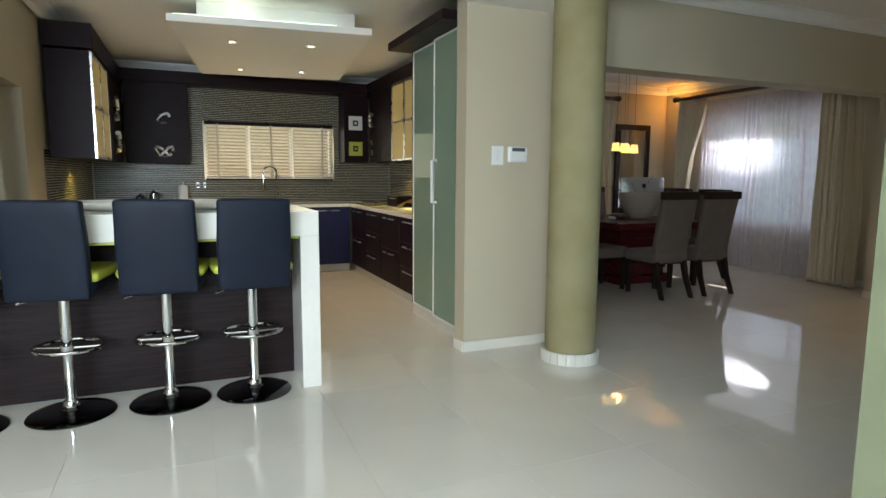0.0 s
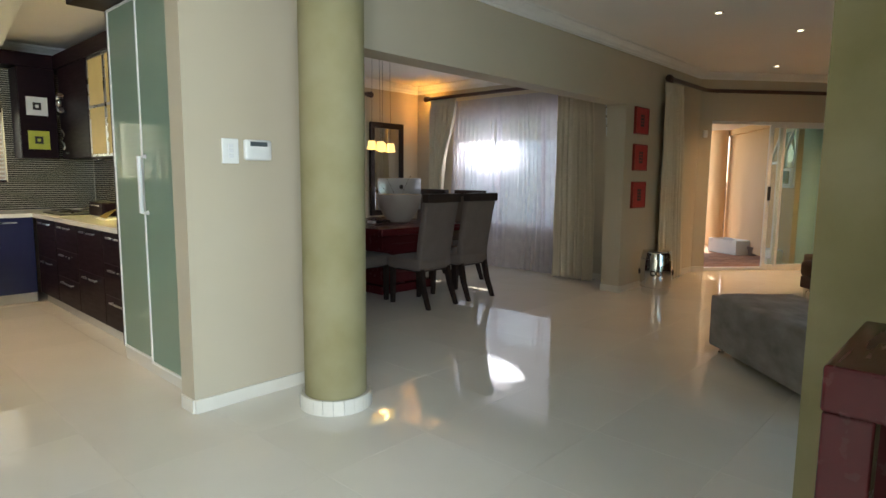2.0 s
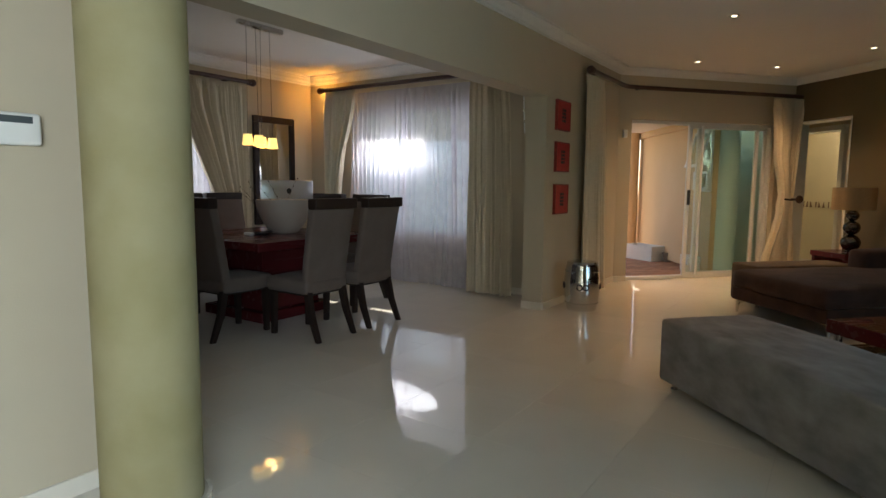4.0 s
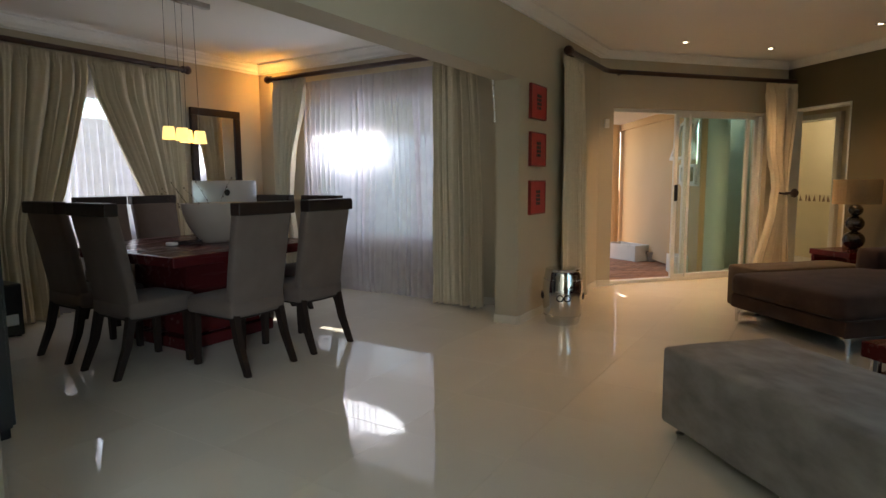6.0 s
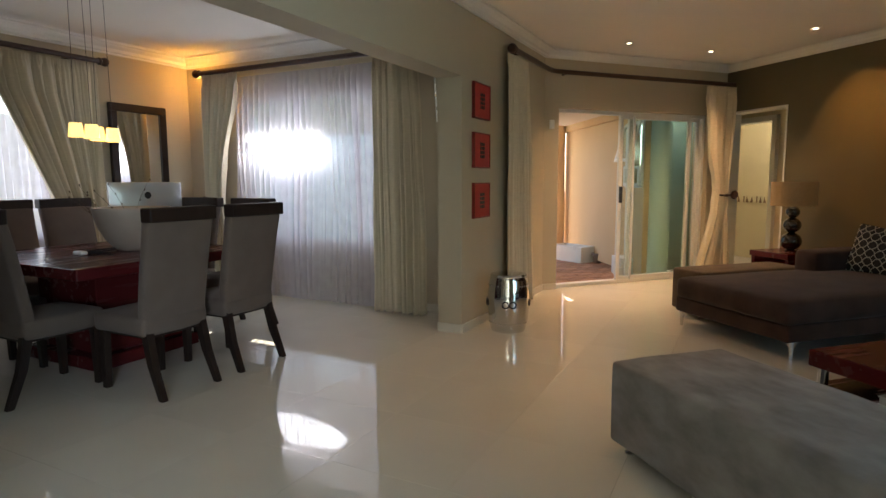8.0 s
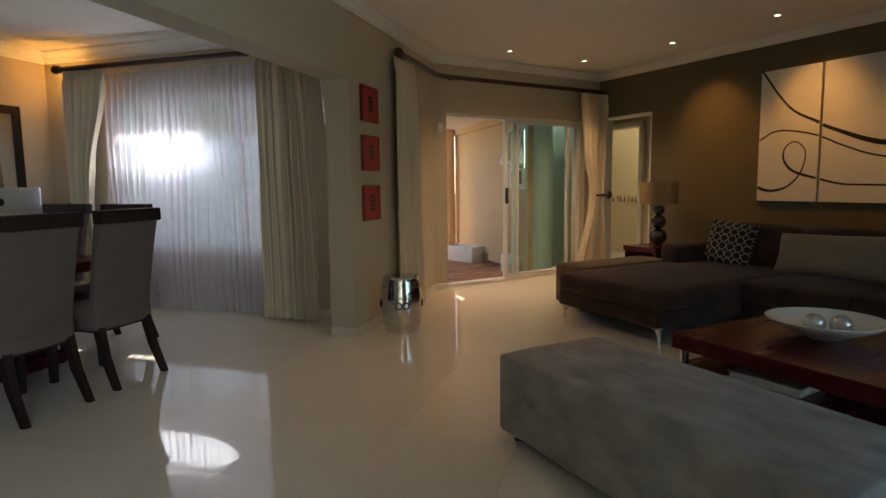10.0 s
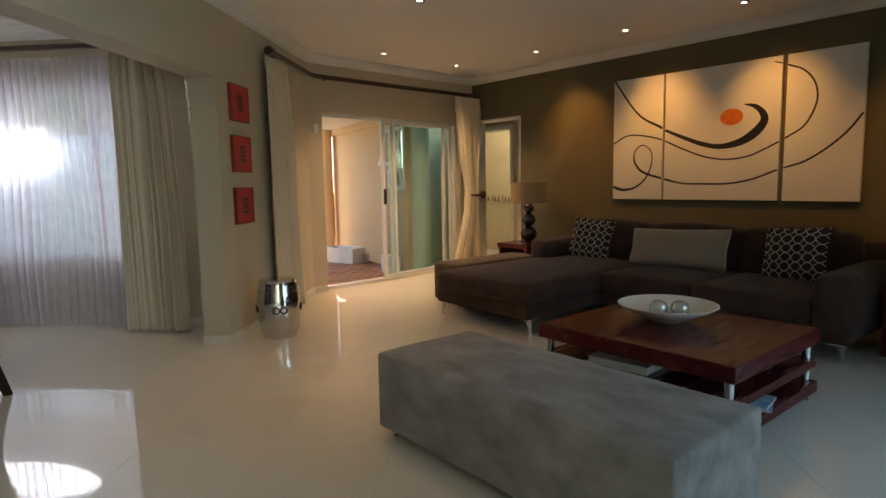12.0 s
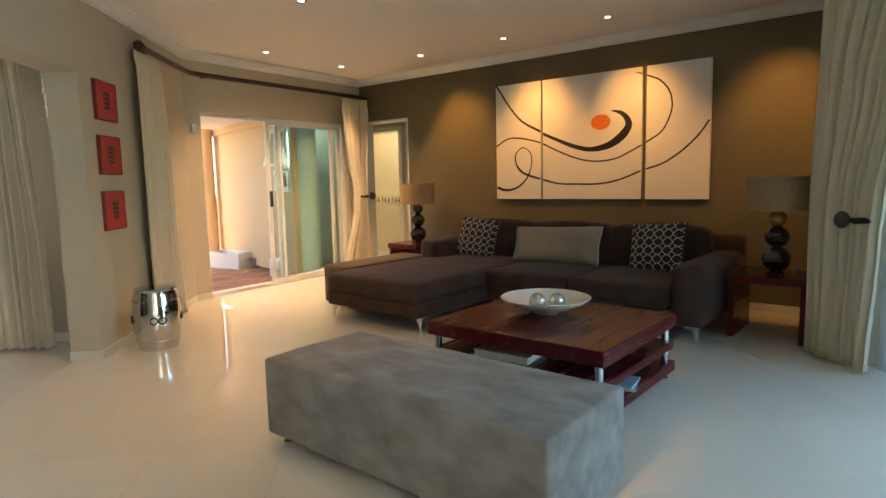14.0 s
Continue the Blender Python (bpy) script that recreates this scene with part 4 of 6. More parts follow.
# wall switch and keypad
sw = thing("light_switch", kp(1.432, 4.388, 1.355), "white light switch plate on the beige wall", "switch")
part("plate", box(B(), 0, 0.095, 0, 0.012, 0, 0.135, 0.004), M_PLASTIC, sw)
for z in (0.03, 0.058, 0.086):
    part("rocker", box(B(), 0.034, 0.062, -0.003, 0.002, z, z + 0.02, 0.0015), M_PAPER, sw)
kpad = thing("alarm_keypad", kp(1.555, 4.366, 1.375), "white alarm keypad with a small dark display", "keypad")
bm = soft_box(B(), 0, 0.165, 0, 0.034, 0, 0.115, 0.014, 0, 8)
part("housing", bm, M_PLASTIC, kpad, smooth=True)
part("display", box(B(), 0.03, 0.135, -0.002, 0.004, 0.078, 0.103, 0.002), M_GREYPLASTIC, kpad)

# dark cabinet by the dining wall and a black carton by the curtain
dc = thing("low_cabinet", kp(2.37, 5.53), "tall black cabinet against the dining wall", "cabinet")
part("body", box(B(), 0, 0.34, 0, 0.62, 0.05, 1.02, 0.004), M_BLACK, dc)
part("door", box(B(), 0.341, 0.357, 0.01, 0.305, 0.06, 1.01, 0.003), M_BLACK, dc)
part("door", box(B(), 0.341, 0.357, 0.315, 0.61, 0.06, 1.01, 0.003), M_BLACK, dc)
part("plinth", box(B(), 0.0, 0.33, 0.01, 0.61, 0, 0.05), M_BLACK, dc)
ct = thing("speaker_box", kp(3.42, 7.72), "black box with a pale label on the dining floor", "speaker")
part("body", box(B(), 0, 0.26, 0, 0.30, 0.012, 0.44, 0.01), M_BLACK, ct)
part("label", box(B(), 0.10, 0.22, -0.003, 0.0, 0.10, 0.19), M_PLASTIC, ct, "pale label")
for x in (0.03, 0.23):
    for y in (0.03, 0.27):
        part("foot", lathe(B(), [(0, 0), (0.015, 0), (0.012, 0.013), (0, 0.013)], 12), M_BLACK, ct, m=pose(x, y, 0))


# ---- lounge ----
def chrome_foot(bm, x, y, h=0.05):
    lathe(bm, [(0, 0), (0.022, 0), (0.024, 0.008), (0.014, 0.016), (0.012, h - 0.012), (0.026, h - 0.008), (0.026, h), (0, h)], 16, (x, y, 0))
    return bm


def suede_block(m, lx, ly, label, cloth=M_OTTO):
    o = thing("ottoman", m, label, "ottoman")
    bm = soft_box(B(), -lx / 2, lx / 2, -ly / 2, ly / 2, 0.05, 0.44, 0.022, 0.008, 12)
    part("body", bm, cloth, o, smooth=True)
    for sx in (-1, 1):
        for sy in (-1, 1):
            part("foot", chrome_foot(B(), sx * (lx / 2 - 0.07), sy * (ly / 2 - 0.07), 0.056), M_CHROME, o, "chrome foot", smooth=True)
    return o


suede_block(pose(1.49, 4.37, 0, 0, 0, 0.5), 0.64, 1.58, "long grey suede ottoman bench on small chrome feet")
suede_block(pose(4.04, 7.335, 0), 1.20, 0.41, "olive-brown suede ottoman beside the chaise", M_OTTOB)

so = thing("sofa", pose(0, 0, 0), "dark brown suede corner sofa with chaise on splayed chrome legs", "sofa")
part("base", box(B(), 4.13, 5.38, 3.97, 5.94, 0.13, 0.255, 0.012), M_SOFA, so)
part("chaise_base", box(B(), 3.13, 5.38, 5.94, 7.10, 0.13, 0.255, 0.012), M_SOFA, so)
part("chaise_cushion", soft_box(B(), 3.10, 5.10, 5.93, 7.09, 0.25, 0.435, 0.055, 0.018, 14), M_SOFA, so, smooth=True)
part("seat_cushion", soft_box(B(), 4.08, 5.10, 5.07, 5.94, 0.25, 0.43, 0.05, 0.018, 12), M_SOFA, so, smooth=True)
part("seat_cushion", soft_box(B(), 4.08, 5.10, 4.20, 5.07, 0.25, 0.43, 0.05, 0.018, 12), M_SOFA, so, smooth=True)
part("arm", soft_box(B(), 4.10, 5.38, 3.95, 4.20, 0.14, 0.60, 0.06, 0.01, 10), M_SOFA, so, smooth=True)
part("arm", soft_box(B(), 4.45, 5.38, 6.86, 7.10, 0.25, 0.62, 0.05, 0.01, 10), M_SOFA, so, smooth=True)
part("back_frame", soft_box(B(), 5.22, 5.42, 3.95, 7.10, 0.14, 0.74, 0.05, 0.0, 12), M_SOFA, so, smooth=True)
for y0, y1 in ((4.20, 5.10), (5.10, 6.00), (6.00, 6.88)):
    bm = soft_box(B(), 5.00, 5.24, y0, y1, 0.40, 0.81, 0.07, 0.03, 10)
    for v in bm.verts:
        v.co.x += 0.14 * (v.co.z - 0.4) - 0.05
    part("back_cushion", bm, M_SOFA, so, smooth=True)


def splayed_leg(x, y, sx, sy):
    """A chrome corner leg with two curved wings."""
    bm = B()
    tube(bm, [(x, y, 0.13), (x, y, 0.0)], [0.018, 0.013], 10)
    for dx, dy in ((sx, 0), (0, sy)):
        a = [Vector((x, y, 0.05)), Vector((x + dx * 0.035, y + dy * 0.035, 0.10)), Vector((x + dx * 0.14, y + dy * 0.14, 0.128))]
        b = [Vector((x, y, 0.13)), Vector((x + dx * 0.035, y + dy * 0.035, 0.131)), Vector((x + dx * 0.14, y + dy * 0.14, 0.132))]
        nrm = Vector((dy, dx, 0)) * 0.006
        for s in (nrm, -nrm):
            for i in range(2):
                bm.faces.new([bm.verts.new(p + s) for p in (a[i], a[i + 1], b[i + 1], b[i])])
    part("leg", bm, M_CHROME, so, "splayed chrome leg")


for x, y, sx, sy in ((3.19, 5.965, 1, 1), (3.17, 7.06, 1, -1), (4.17, 4.01, 1, 1), (5.32, 4.01, -1, 1), (5.32, 7.06, -1, -1)):
    splayed_leg(x, y, sx, sy)


def pillow_mesh(bm, w, h, t, n=16, nip=0.10):
    for s in (1, -1):
        g = []
        for j in range(n + 1):
            row = []
            for i in range(n + 1):
                u, v = 2 * i / n - 1, 2 * j / n - 1
                k = (max(0, 1 - u ** 4) * max(0, 1 - v ** 4)) ** 0.5
                pin = 1 - nip * (1 - abs(u * v)) * (max(abs(u), abs(v)) ** 3)
                row.append(bm.verts.new((u * w / 2 * pin, s * t / 2 * k, v * h / 2 * pin)))
            g.append(row)
        for a, b in zip(g, g[1:]):
            for i in range(n):
                bm.faces.new((a[i], a[i + 1], b[i + 1], b[i]))
    bmesh.ops.remove_doubles(bm, verts=bm.verts, dist=1e-4)
    return bm


def pillow(m, w, h, label, material, trellis=False):
    p = thing("scatter_cushion", m, label, "cushion", "cushions on the sofa")
    t = 0.19 if trellis else 0.24
    nip = 0.06 if trellis else 0.045
    part("cover", pillow_mesh(B(), w, h, t, 16, nip), material, p, smooth=True)
    if trellis:
        def surf(u, v):
            k = (max(0, 1 - u ** 4) * max(0, 1 - v ** 4)) ** 0.5
            pin = 1 - nip * (1 - abs(u * v)) * (max(abs(u), abs(v)) ** 3)
            return Vector((u * w / 2 * pin, -t / 2 * k - 0.0015, v * h / 2 * pin))
        bm = B()
        nn = 6
        for row in range(-1, nn + 1):
            for s in (0, 1):
                pts = []
                for q in range(61):
                    u = -0.97 + 1.94 * q / 60
                    ph = (u + 1) * nn * math.pi / 2 * 1.0 + math.pi * s
                    wv = math.sin(ph)
                    wv = math.copysign(abs(wv) ** 0.75, wv)
                    v = -1 + (row + 0.5) * 2 / nn + wv / nn * 0.98 + (0.0)
                    if abs(v) < 0.97:
                        pts.append(surf(u, v))
                    else:
                        if len(pts) > 1:
                            tube(bm, pts, 0.0040, 5)
                        pts = []
                if len(pts) > 1:
                    tube(bm, pts, 0.0040, 5)
        part("trellis_pattern", bm, M_CUSHL, p, "cream trellis lines")
    else:
        edge = []
        for q in range(64):
            t_ = 2 * math.pi * q / 64
            c, s = math.cos(t_), math.sin(t_)
            r = 1 / max(abs(c), abs(s))
            pin = 1 - nip * (1 - abs(c * s * r * r))
            edge.append((c * r * w / 2 * pin, 0, s * r * h / 2 * pin))
        part("piping", tube(B(), edge, 0.006, 6, True), M_CUSHL, p, "pale piped edge")
    return p


pillow(pose(4.93, 6.62, 0.625, -16, 6, 90 - 180 + 8), 0.49, 0.46, "dark brown scatter cushion with cream trellis pattern on the sofa", M_CUSHB, True)
pillow(pose(4.88, 5.62, 0.60, -18, -2, -92), 1.0, 0.385, "long taupe linen bolster cushion with piped edge on the sofa", M_CUSHT)
pillow(pose(4.90, 4.58, 0.63, -16, -4, -96), 0.52, 0.46, "dark brown scatter cushion with cream trellis pattern near the arm", M_CUSHB, True)

# coffee table
ct = thing("coffee_table", pose(2.78, 4.465, 0), "low mahogany coffee table with stacked shelves on chrome posts", "table")
part("tabletop", box(B(), -0.525, 0.525, -0.585, 0.585, 0.335, 0.42, 0.006), M_DARKWOOD, ct)
part("shelf", box(B(), -0.515, 0.515, -0.575, 0.575, 0.195, 0.245, 0.004), M_DARKWOOD, ct)
part("base_shelf", box(B(), -0.525, 0.525, -0.585, 0.585, 0.05, 0.115, 0.006), M_DARKWOOD, ct)
for sx in (-1, 1):
    for sy in (-1, 1):
        x, y = sx * 0.475, sy * 0.535
        part("post", lathe(B(), [(0, 0.245), (0.024, 0.245), (0.024, 0.335), (0, 0.335)], 16, (x, y, 0)), M_CHROME, ct, "chrome post", smooth=True)
        part("post", lathe(B(), [(0, 0.115), (0.024, 0.115), (0.024, 0.195), (0, 0.195)], 16, (x, y, 0)), M_CHROME, ct, "chrome post", smooth=True)
        part("foot", chrome_foot(B(), x, y, 0.05), M_CHROME, ct, "chrome foot", smooth=True)
bk = thing("book", pose(2.44, 4.55, 0.245, 0, 0, 4), "thick white coffee-table book on the shelf", "book")
part("page_block", box(B(), -0.125, 0.125, -0.175, 0.175, 0.004, 0.036), M_PAPER, bk)
part("cover", box(B(), -0.13, 0.13, -0.18, 0.18, 0.036, 0.041, 0.001), M_PLASTIC, bk)
part("cover", box(B(), -0.13, 0.13, -0.18, 0.18, 0.0, 0.004, 0.001), M_PLASTIC, bk)
for i, (x, y, r) in enumerate(((2.66, 4.02, 20), (2.68, 4.03, 8))):
    mg = thing("magazine", pose(x, y, 0.115 + 0.012 * i, 0, 0, r), "glossy blue magazine lying on the lower shelf", "magazine")
    part("page_block", box(B(), -0.10, 0.10, -0.14, 0.14, 0.0, 0.010), M_PAPER, mg)
    part("cover", box(B(), -0.102, 0.102, -0.142, 0.142, 0.010, 0.0115), M_BLUEPAPER, mg)
fb = thing("fruit_bowl", pose(2.86, 4.56, 0.42), "wide white shallow bowl on the coffee table", "bowl")
bm = lathe(B(), [(0, 0), (0.085, 0), (0.095, 0.008), (0.16, 0.035), (0.25, 0.075), (0.285, 0.10), (0.288, 0.105), (0.28, 0.107), (0.24, 0.083), (0.15, 0.045), (0.08, 0.02), (0, 0.017)], 56)
part("dish", bm, M_BOWL, fb, smooth=True)
for x, y in ((2.83, 4.60), (2.90, 4.50)):
    bl = thing("decor_ball", pose(x, y, 0.4385), "silver pearly ornamental ball in the white bowl", "ornament", "balls in the bowl")
    bm = B()
    bmesh.ops.create_uvsphere(bm, u_segments=28, v_segments=18, radius=0.055, matrix=Matrix.Translation((0, 0, 0.055)))
    part("ball", bm, M_PEARL, bl, smooth=True)
    part("seam", tube(B(), [(0.0553 * math.cos(t), 0.02 * math.sin(t), 0.055 + 0.0515 * math.sin(t)) for t in [2 * math.pi * k / 24 for k in range(24)]], 0.0012, 5, True), M_STEEL, bl)


# side tables and lamps
def side_table(m, lx, ly, h):
    t = thing("side_table", m, "dark mahogany side table with slab legs", "table")
    part("top", box(B(), -lx / 2, lx / 2, -ly / 2, ly / 2, h - 0.06, h, 0.005), M_DARKWOOD, t)
    for s in (-1, 1):
        part("leg", box(B(), -lx / 2 + 0.02, lx / 2 - 0.02, s * (ly / 2 - 0.01) - 0.045 * (s > 0), s * (ly / 2 - 0.01) + 0.045 * (s < 0), 0, h - 0.06, 0.004), M_DARKWOOD, t)
    return t


side_table(pose(4.80, 3.62, 0), 0.56, 0.56, 0.50)
side_table(pose(5.15, 7.78, 0), 0.56, 0.50, 0.50)


def table_lamp(m, h0, sw_, shh, label):
    t = thing("table_lamp", m, label, "lamp")
    z = 0.0
    part("foot", lathe(B(), [(0, 0), (0.06, 0), (0.06, 0.012), (0.02, 0.018), (0, 0.018)], 24), M_BALLS, t, smooth=True)
    z = 0.012
    for r in (0.105, 0.090, 0.070):
        bm = B()
        bmesh.ops.create_uvsphere(bm, u_segments=28, v_segments=18, radius=r, matrix=Matrix.Translation((0, 0, z + r * 0.93)) @ Matrix.Diagonal((1, 1, 0.93, 1)))
        part("ball", bm, M_BALLS if r > 0.08 else M_GOLD if h0 else M_BALLS, t, smooth=True)
        z += r * 1.8
    part("neck", tube(B(), [(0, 0, z - 0.02), (0, 0, z + 0.10)], 0.008, 8), M_GOLD, t)
    zb = z + 0.005
    bm = lathe(B(), [(sw_ * 1.0, zb), (sw_ * 1.0, zb + shh), (sw_ * 0.985, zb + shh), (sw_ * 0.985, zb)], 40)
    part("shade", bm, M_DRUM, t, "tan drum shade", smooth=False)
    part("shade_spider", tube(B(), [(-sw_ * 0.985, 0, zb + shh - 0.03), (sw_ * 0.985, 0, zb + shh - 0.03)], 0.003, 6), M_GOLD, t)
    part("shade_spider", tube(B(), [(0, 0, zb + 0.05), (0, 0, zb + shh - 0.03)], 0.004, 6), M_GOLD, t)
    return t


table_lamp(pose(4.80, 3.61, 0.50), True, 0.22, 0.26, "table lamp with stacked black balls and tan drum shade")
table_lamp(pose(5.16, 7.76, 0.50), False, 0.22, 0.26, "table lamp with stacked black balls and a wide tan shade")

# three-part canvas
PX = 5.55


def stroke(panel, pts, ws, y0, y1, material=M_INK, name="brush_stroke"):
    """A flat painted line on the canvas, clipped to the panel; pts in (y, z) of the wall."""
    bm = B()
    for i in range(len(pts) - 1):
        (ya, za), (yb, zb) = pts[i], pts[i + 1]
        d = Vector((yb - ya, zb - za))
        if not (y0 <= ya <= y1 and y0 <= yb <= y1) or d.length < 1e-6:
            if bm.faces:
                bmesh.ops.remove_doubles(bm, verts=bm.verts, dist=1e-4)
                part(name, bm, material, panel)
                bm = B()
            continue
        n = Vector((-d.y, d.x)).normalized()
        w0, w1 = ws[i] / 2, ws[i + 1] / 2
        q = [(ya + n.x * w0, za + n.y * w0), (yb + n.x * w1, zb + n.y * w1), (yb - n.x * w1, zb - n.y * w1), (ya - n.x * w0, za - n.y * w0)]
        bm.faces.new([bm.verts.new((PX - 0.0402, a, c)) for a, c in q])
    bmesh.ops.remove_doubles(bm, verts=bm.verts, dist=3e-3)
    if bm.faces:
        part(name, bm, material, panel)
    else:
        bm.free()


def spline(keys, n=24):
    """Catmull-Rom through (y, z, width) keys."""
    ks = [Vector(k) for k in keys]
    ks = [2 * ks[0] - ks[1]] + ks + [2 * ks[-1] - ks[-2]]
    out = []
    for i in range(1, len(ks) - 2):
        p0, p1, p2, p3 = ks[i - 1:i + 3]
        for j in range(n):
            t = j / n
            out.append(0.5 * ((2 * p1) + (p2 - p0) * t + (2 * p0 - 5 * p1 + 4 * p2 - p3) * t * t + (3 * p1 - p0 - 3 * p2 + p3) * t ** 3))
    out.append(ks[-2])
    return [(v.x, v.y) for v in out], [max(0.006, v.z) for v in out]


LINES = [  # (y, z, width) along each painted line
    [(6.76, 2.38, 0.022), (6.57, 2.11, 0.02), (6.41, 1.94, 0.022), (6.19, 1.82, 0.028), (6.13, 1.78, 0.03), (5.95, 1.70, 0.036), (5.75, 1.62, 0.045), (5.56, 1.58, 0.05), (5.37, 1.61, 0.07), (5.23, 1.69, 0.085), (5.15, 1.79, 0.075), (5.16, 1.87, 0.06), (5.23, 1.94, 0.04), (5.33, 1.97, 0.012)],
    [(6.77, 1.67, 0.016), (6.61, 1.75, 0.016), (6.44, 1.75, 0.016), (6.19, 1.69, 0.016), (5.95, 1.58, 0.016), (5.72, 1.49, 0.016), (5.50, 1.45, 0.016), (5.29, 1.47, 0.016), (5.14, 1.53, 0.016), (5.00, 1.60, 0.016), (4.93, 1.64, 0.016), (4.81, 1.72, 0.016), (4.74, 1.84, 0.016), (4.71, 1.97, 0.016), (4.74, 2.11, 0.016), (4.83, 2.22, 0.016), (4.93, 2.27, 0.016), (5.00, 2.30, 0.016), (5.08, 2.33, 0.007)],
    [(6.78, 1.19, 0.032), (6.64, 1.15, 0.03), (6.48, 1.18, 0.022), (6.35, 1.29, 0.018), (6.29, 1.44, 0.013), (6.30, 1.57, 0.012), (6.40, 1.64, 0.012), (6.49, 1.58, 0.014), (6.50, 1.47, 0.02), (6.43, 1.37, 0.026), (6.33, 1.32, 0.026), (6.19, 1.28, 0.024), (5.95, 1.22, 0.018), (5.72, 1.21, 0.018), (5.47, 1.21, 0.018), (5.24, 1.25, 0.018), (5.00, 1.34, 0.018), (4.93, 1.36, 0.018), (4.78, 1.41, 0.018), (4.61, 1.52, 0.018), (4.46, 1.66, 0.018), (4.36, 1.80, 0.018)],
]
cvs = [(6.77, 6.165), (6.145, 5.005), (4.965, 4.35)]
for i, (ya, yb) in enumerate(cvs):
    pn = thing("canvas_painting", BR, ("cream canvas with sweeping black lines and an orange disc" if i == 1 else "cream canvas with sweeping black lines"), "painting", "three-part canvas")
    part("canvas", box(B(), PX - 0.04, PX - 0.004, yb, ya, 1.045, 2.375, 0.004), M_CANVAS, pn)
    part("stretcher", rect_ring(B(), -0.0, ya - yb - 0.03, 1.06, 2.36, 0.03, 0, 0.004), M_DOORWOOD, pn, m=pose(PX - 0.0045, ya - 0.015, 0, 0, 0, -90))
    for ln in LINES:
        p, w = spline(ln)
        stroke(pn, p, w, yb + 0.003, ya - 0.003)
    if i == 1:
        bm = lathe(B(), [(0, 0), (0.115, 0)], 40)
        for v in bm.verts:
            v.co = Vector((PX - 0.0408, 5.45 + v.co.y * 0.96, 1.86 + v.co.x * 0.70))
        part("disc", bm, M_ORANGE, pn, "orange painted disc")

# console table near the entrance
cn = thing("console_table", kp(1.01, 0.41), "dark mahogany console table with square legs in the hall", "table")
part("top", box(B(), 0, 0.43, 0, 1.10, 0.91, 0.99, 0.006), M_DARKWOOD, cn)
for x in (0.0, 0.35):
    for y in (0.0, 1.02):
        part("leg", box(B(), x + 0.003, x + 0.077, y + 0.003, y + 0.077, 0, 0.91, 0.004), M_DARKWOOD, cn)
part("apron", box(B(), 0.37, 0.40, 0.08, 1.02, 0.79, 0.91), M_DARKWOOD, cn)
part("apron", box(B(), 0.08, 0.35, 1.05, 1.075, 0.79, 0.91), M_DARKWOOD, cn)
vs_ = thing("dark_dish", kp(1.23, 1.15, 0.99), "dark glazed dish on the console table", "dish")
part("dish", lathe(B(), [(0, 0), (0.07, 0), (0.10, 0.012), (0.16, 0.04), (0.155, 0.045), (0.09, 0.02), (0, 0.012)], 32), M_BALLS, vs_, smooth=True)


# ---- downlights ----
def downlight(m):
    d = thing("downlight", m, "small recessed ceiling downlight with a warm lit lens", "lamp", "ceiling downlights")
    part("ring", lathe(B(), [(0.024, 0.0), (0.024, -0.006), (0.038, -0.008), (0.043, -0.003), (0.043, 0.0)], 28), M_CHROME, d, smooth=True)
    part("lens", lathe(B(), [(0, -0.003), (0.024, -0.003)], 24), M_DOWN, d)
    return d


dl = downlight(pose(4.80, 7.32, CEIL))
for x, y in ((4.80, 6.17), (4.80, 5.04), (3.45, 8.37), (4.58, 8.44), (1.53, 6.06), (4.80, 3.9), (2.6, 6.6)):
    copy_thing(dl, pose(x, y, CEIL))
for y, tz, e in ((7.32, 1.75, 30), (6.17, 1.85, 28), (5.04, 1.85, 26), (3.75, 1.75, 26)):
    spot("light_wall_washer", (4.80, y, CEIL - 0.02), (5.50, y, tz), e * 1.9, (1.0, 0.47, 0.11), 70, 1.0, 0.05)
for x, y, e in ((3.45, 8.37, 190), (1.53, 6.06, 60), (4.58, 8.44, 190)):
    spot("light_downlight", (x, y, CEIL - 0.02), (x, y, 0), e * 0.9, (1.0, 0.60, 0.29), 108, 1.0, 0.16)
bulb("light_sconce", w3(6.66, 7.93, 2.42), 6, (1.0, 0.45, 0.08), 0.03)
bulb("light_pendant", w3(4.5, 6.58, 1.62), 2.5, (1.0, 0.72, 0.32), 0.06)
# unseen fill bulb without a fitting, added to brighten the view through the doorway
bulb("fill_washroom", (6.85, 9.3, 2.45), 34, (1.0, 0.90, 0.72), 0.2)


# ---- kitchen ----
def handle(bm, x0, x1, y, z):
    box(bm, x0, x1, y - 0.028, y - 0.018, z, z + 0.014, 0.003)
    box(bm, x0 + 0.01, x0 + 0.022, y - 0.02, y, z, z + 0.012)
    box(bm, x1 - 0.022, x1 - 0.01, y - 0.02, y, z, z + 0.012)
    return bm


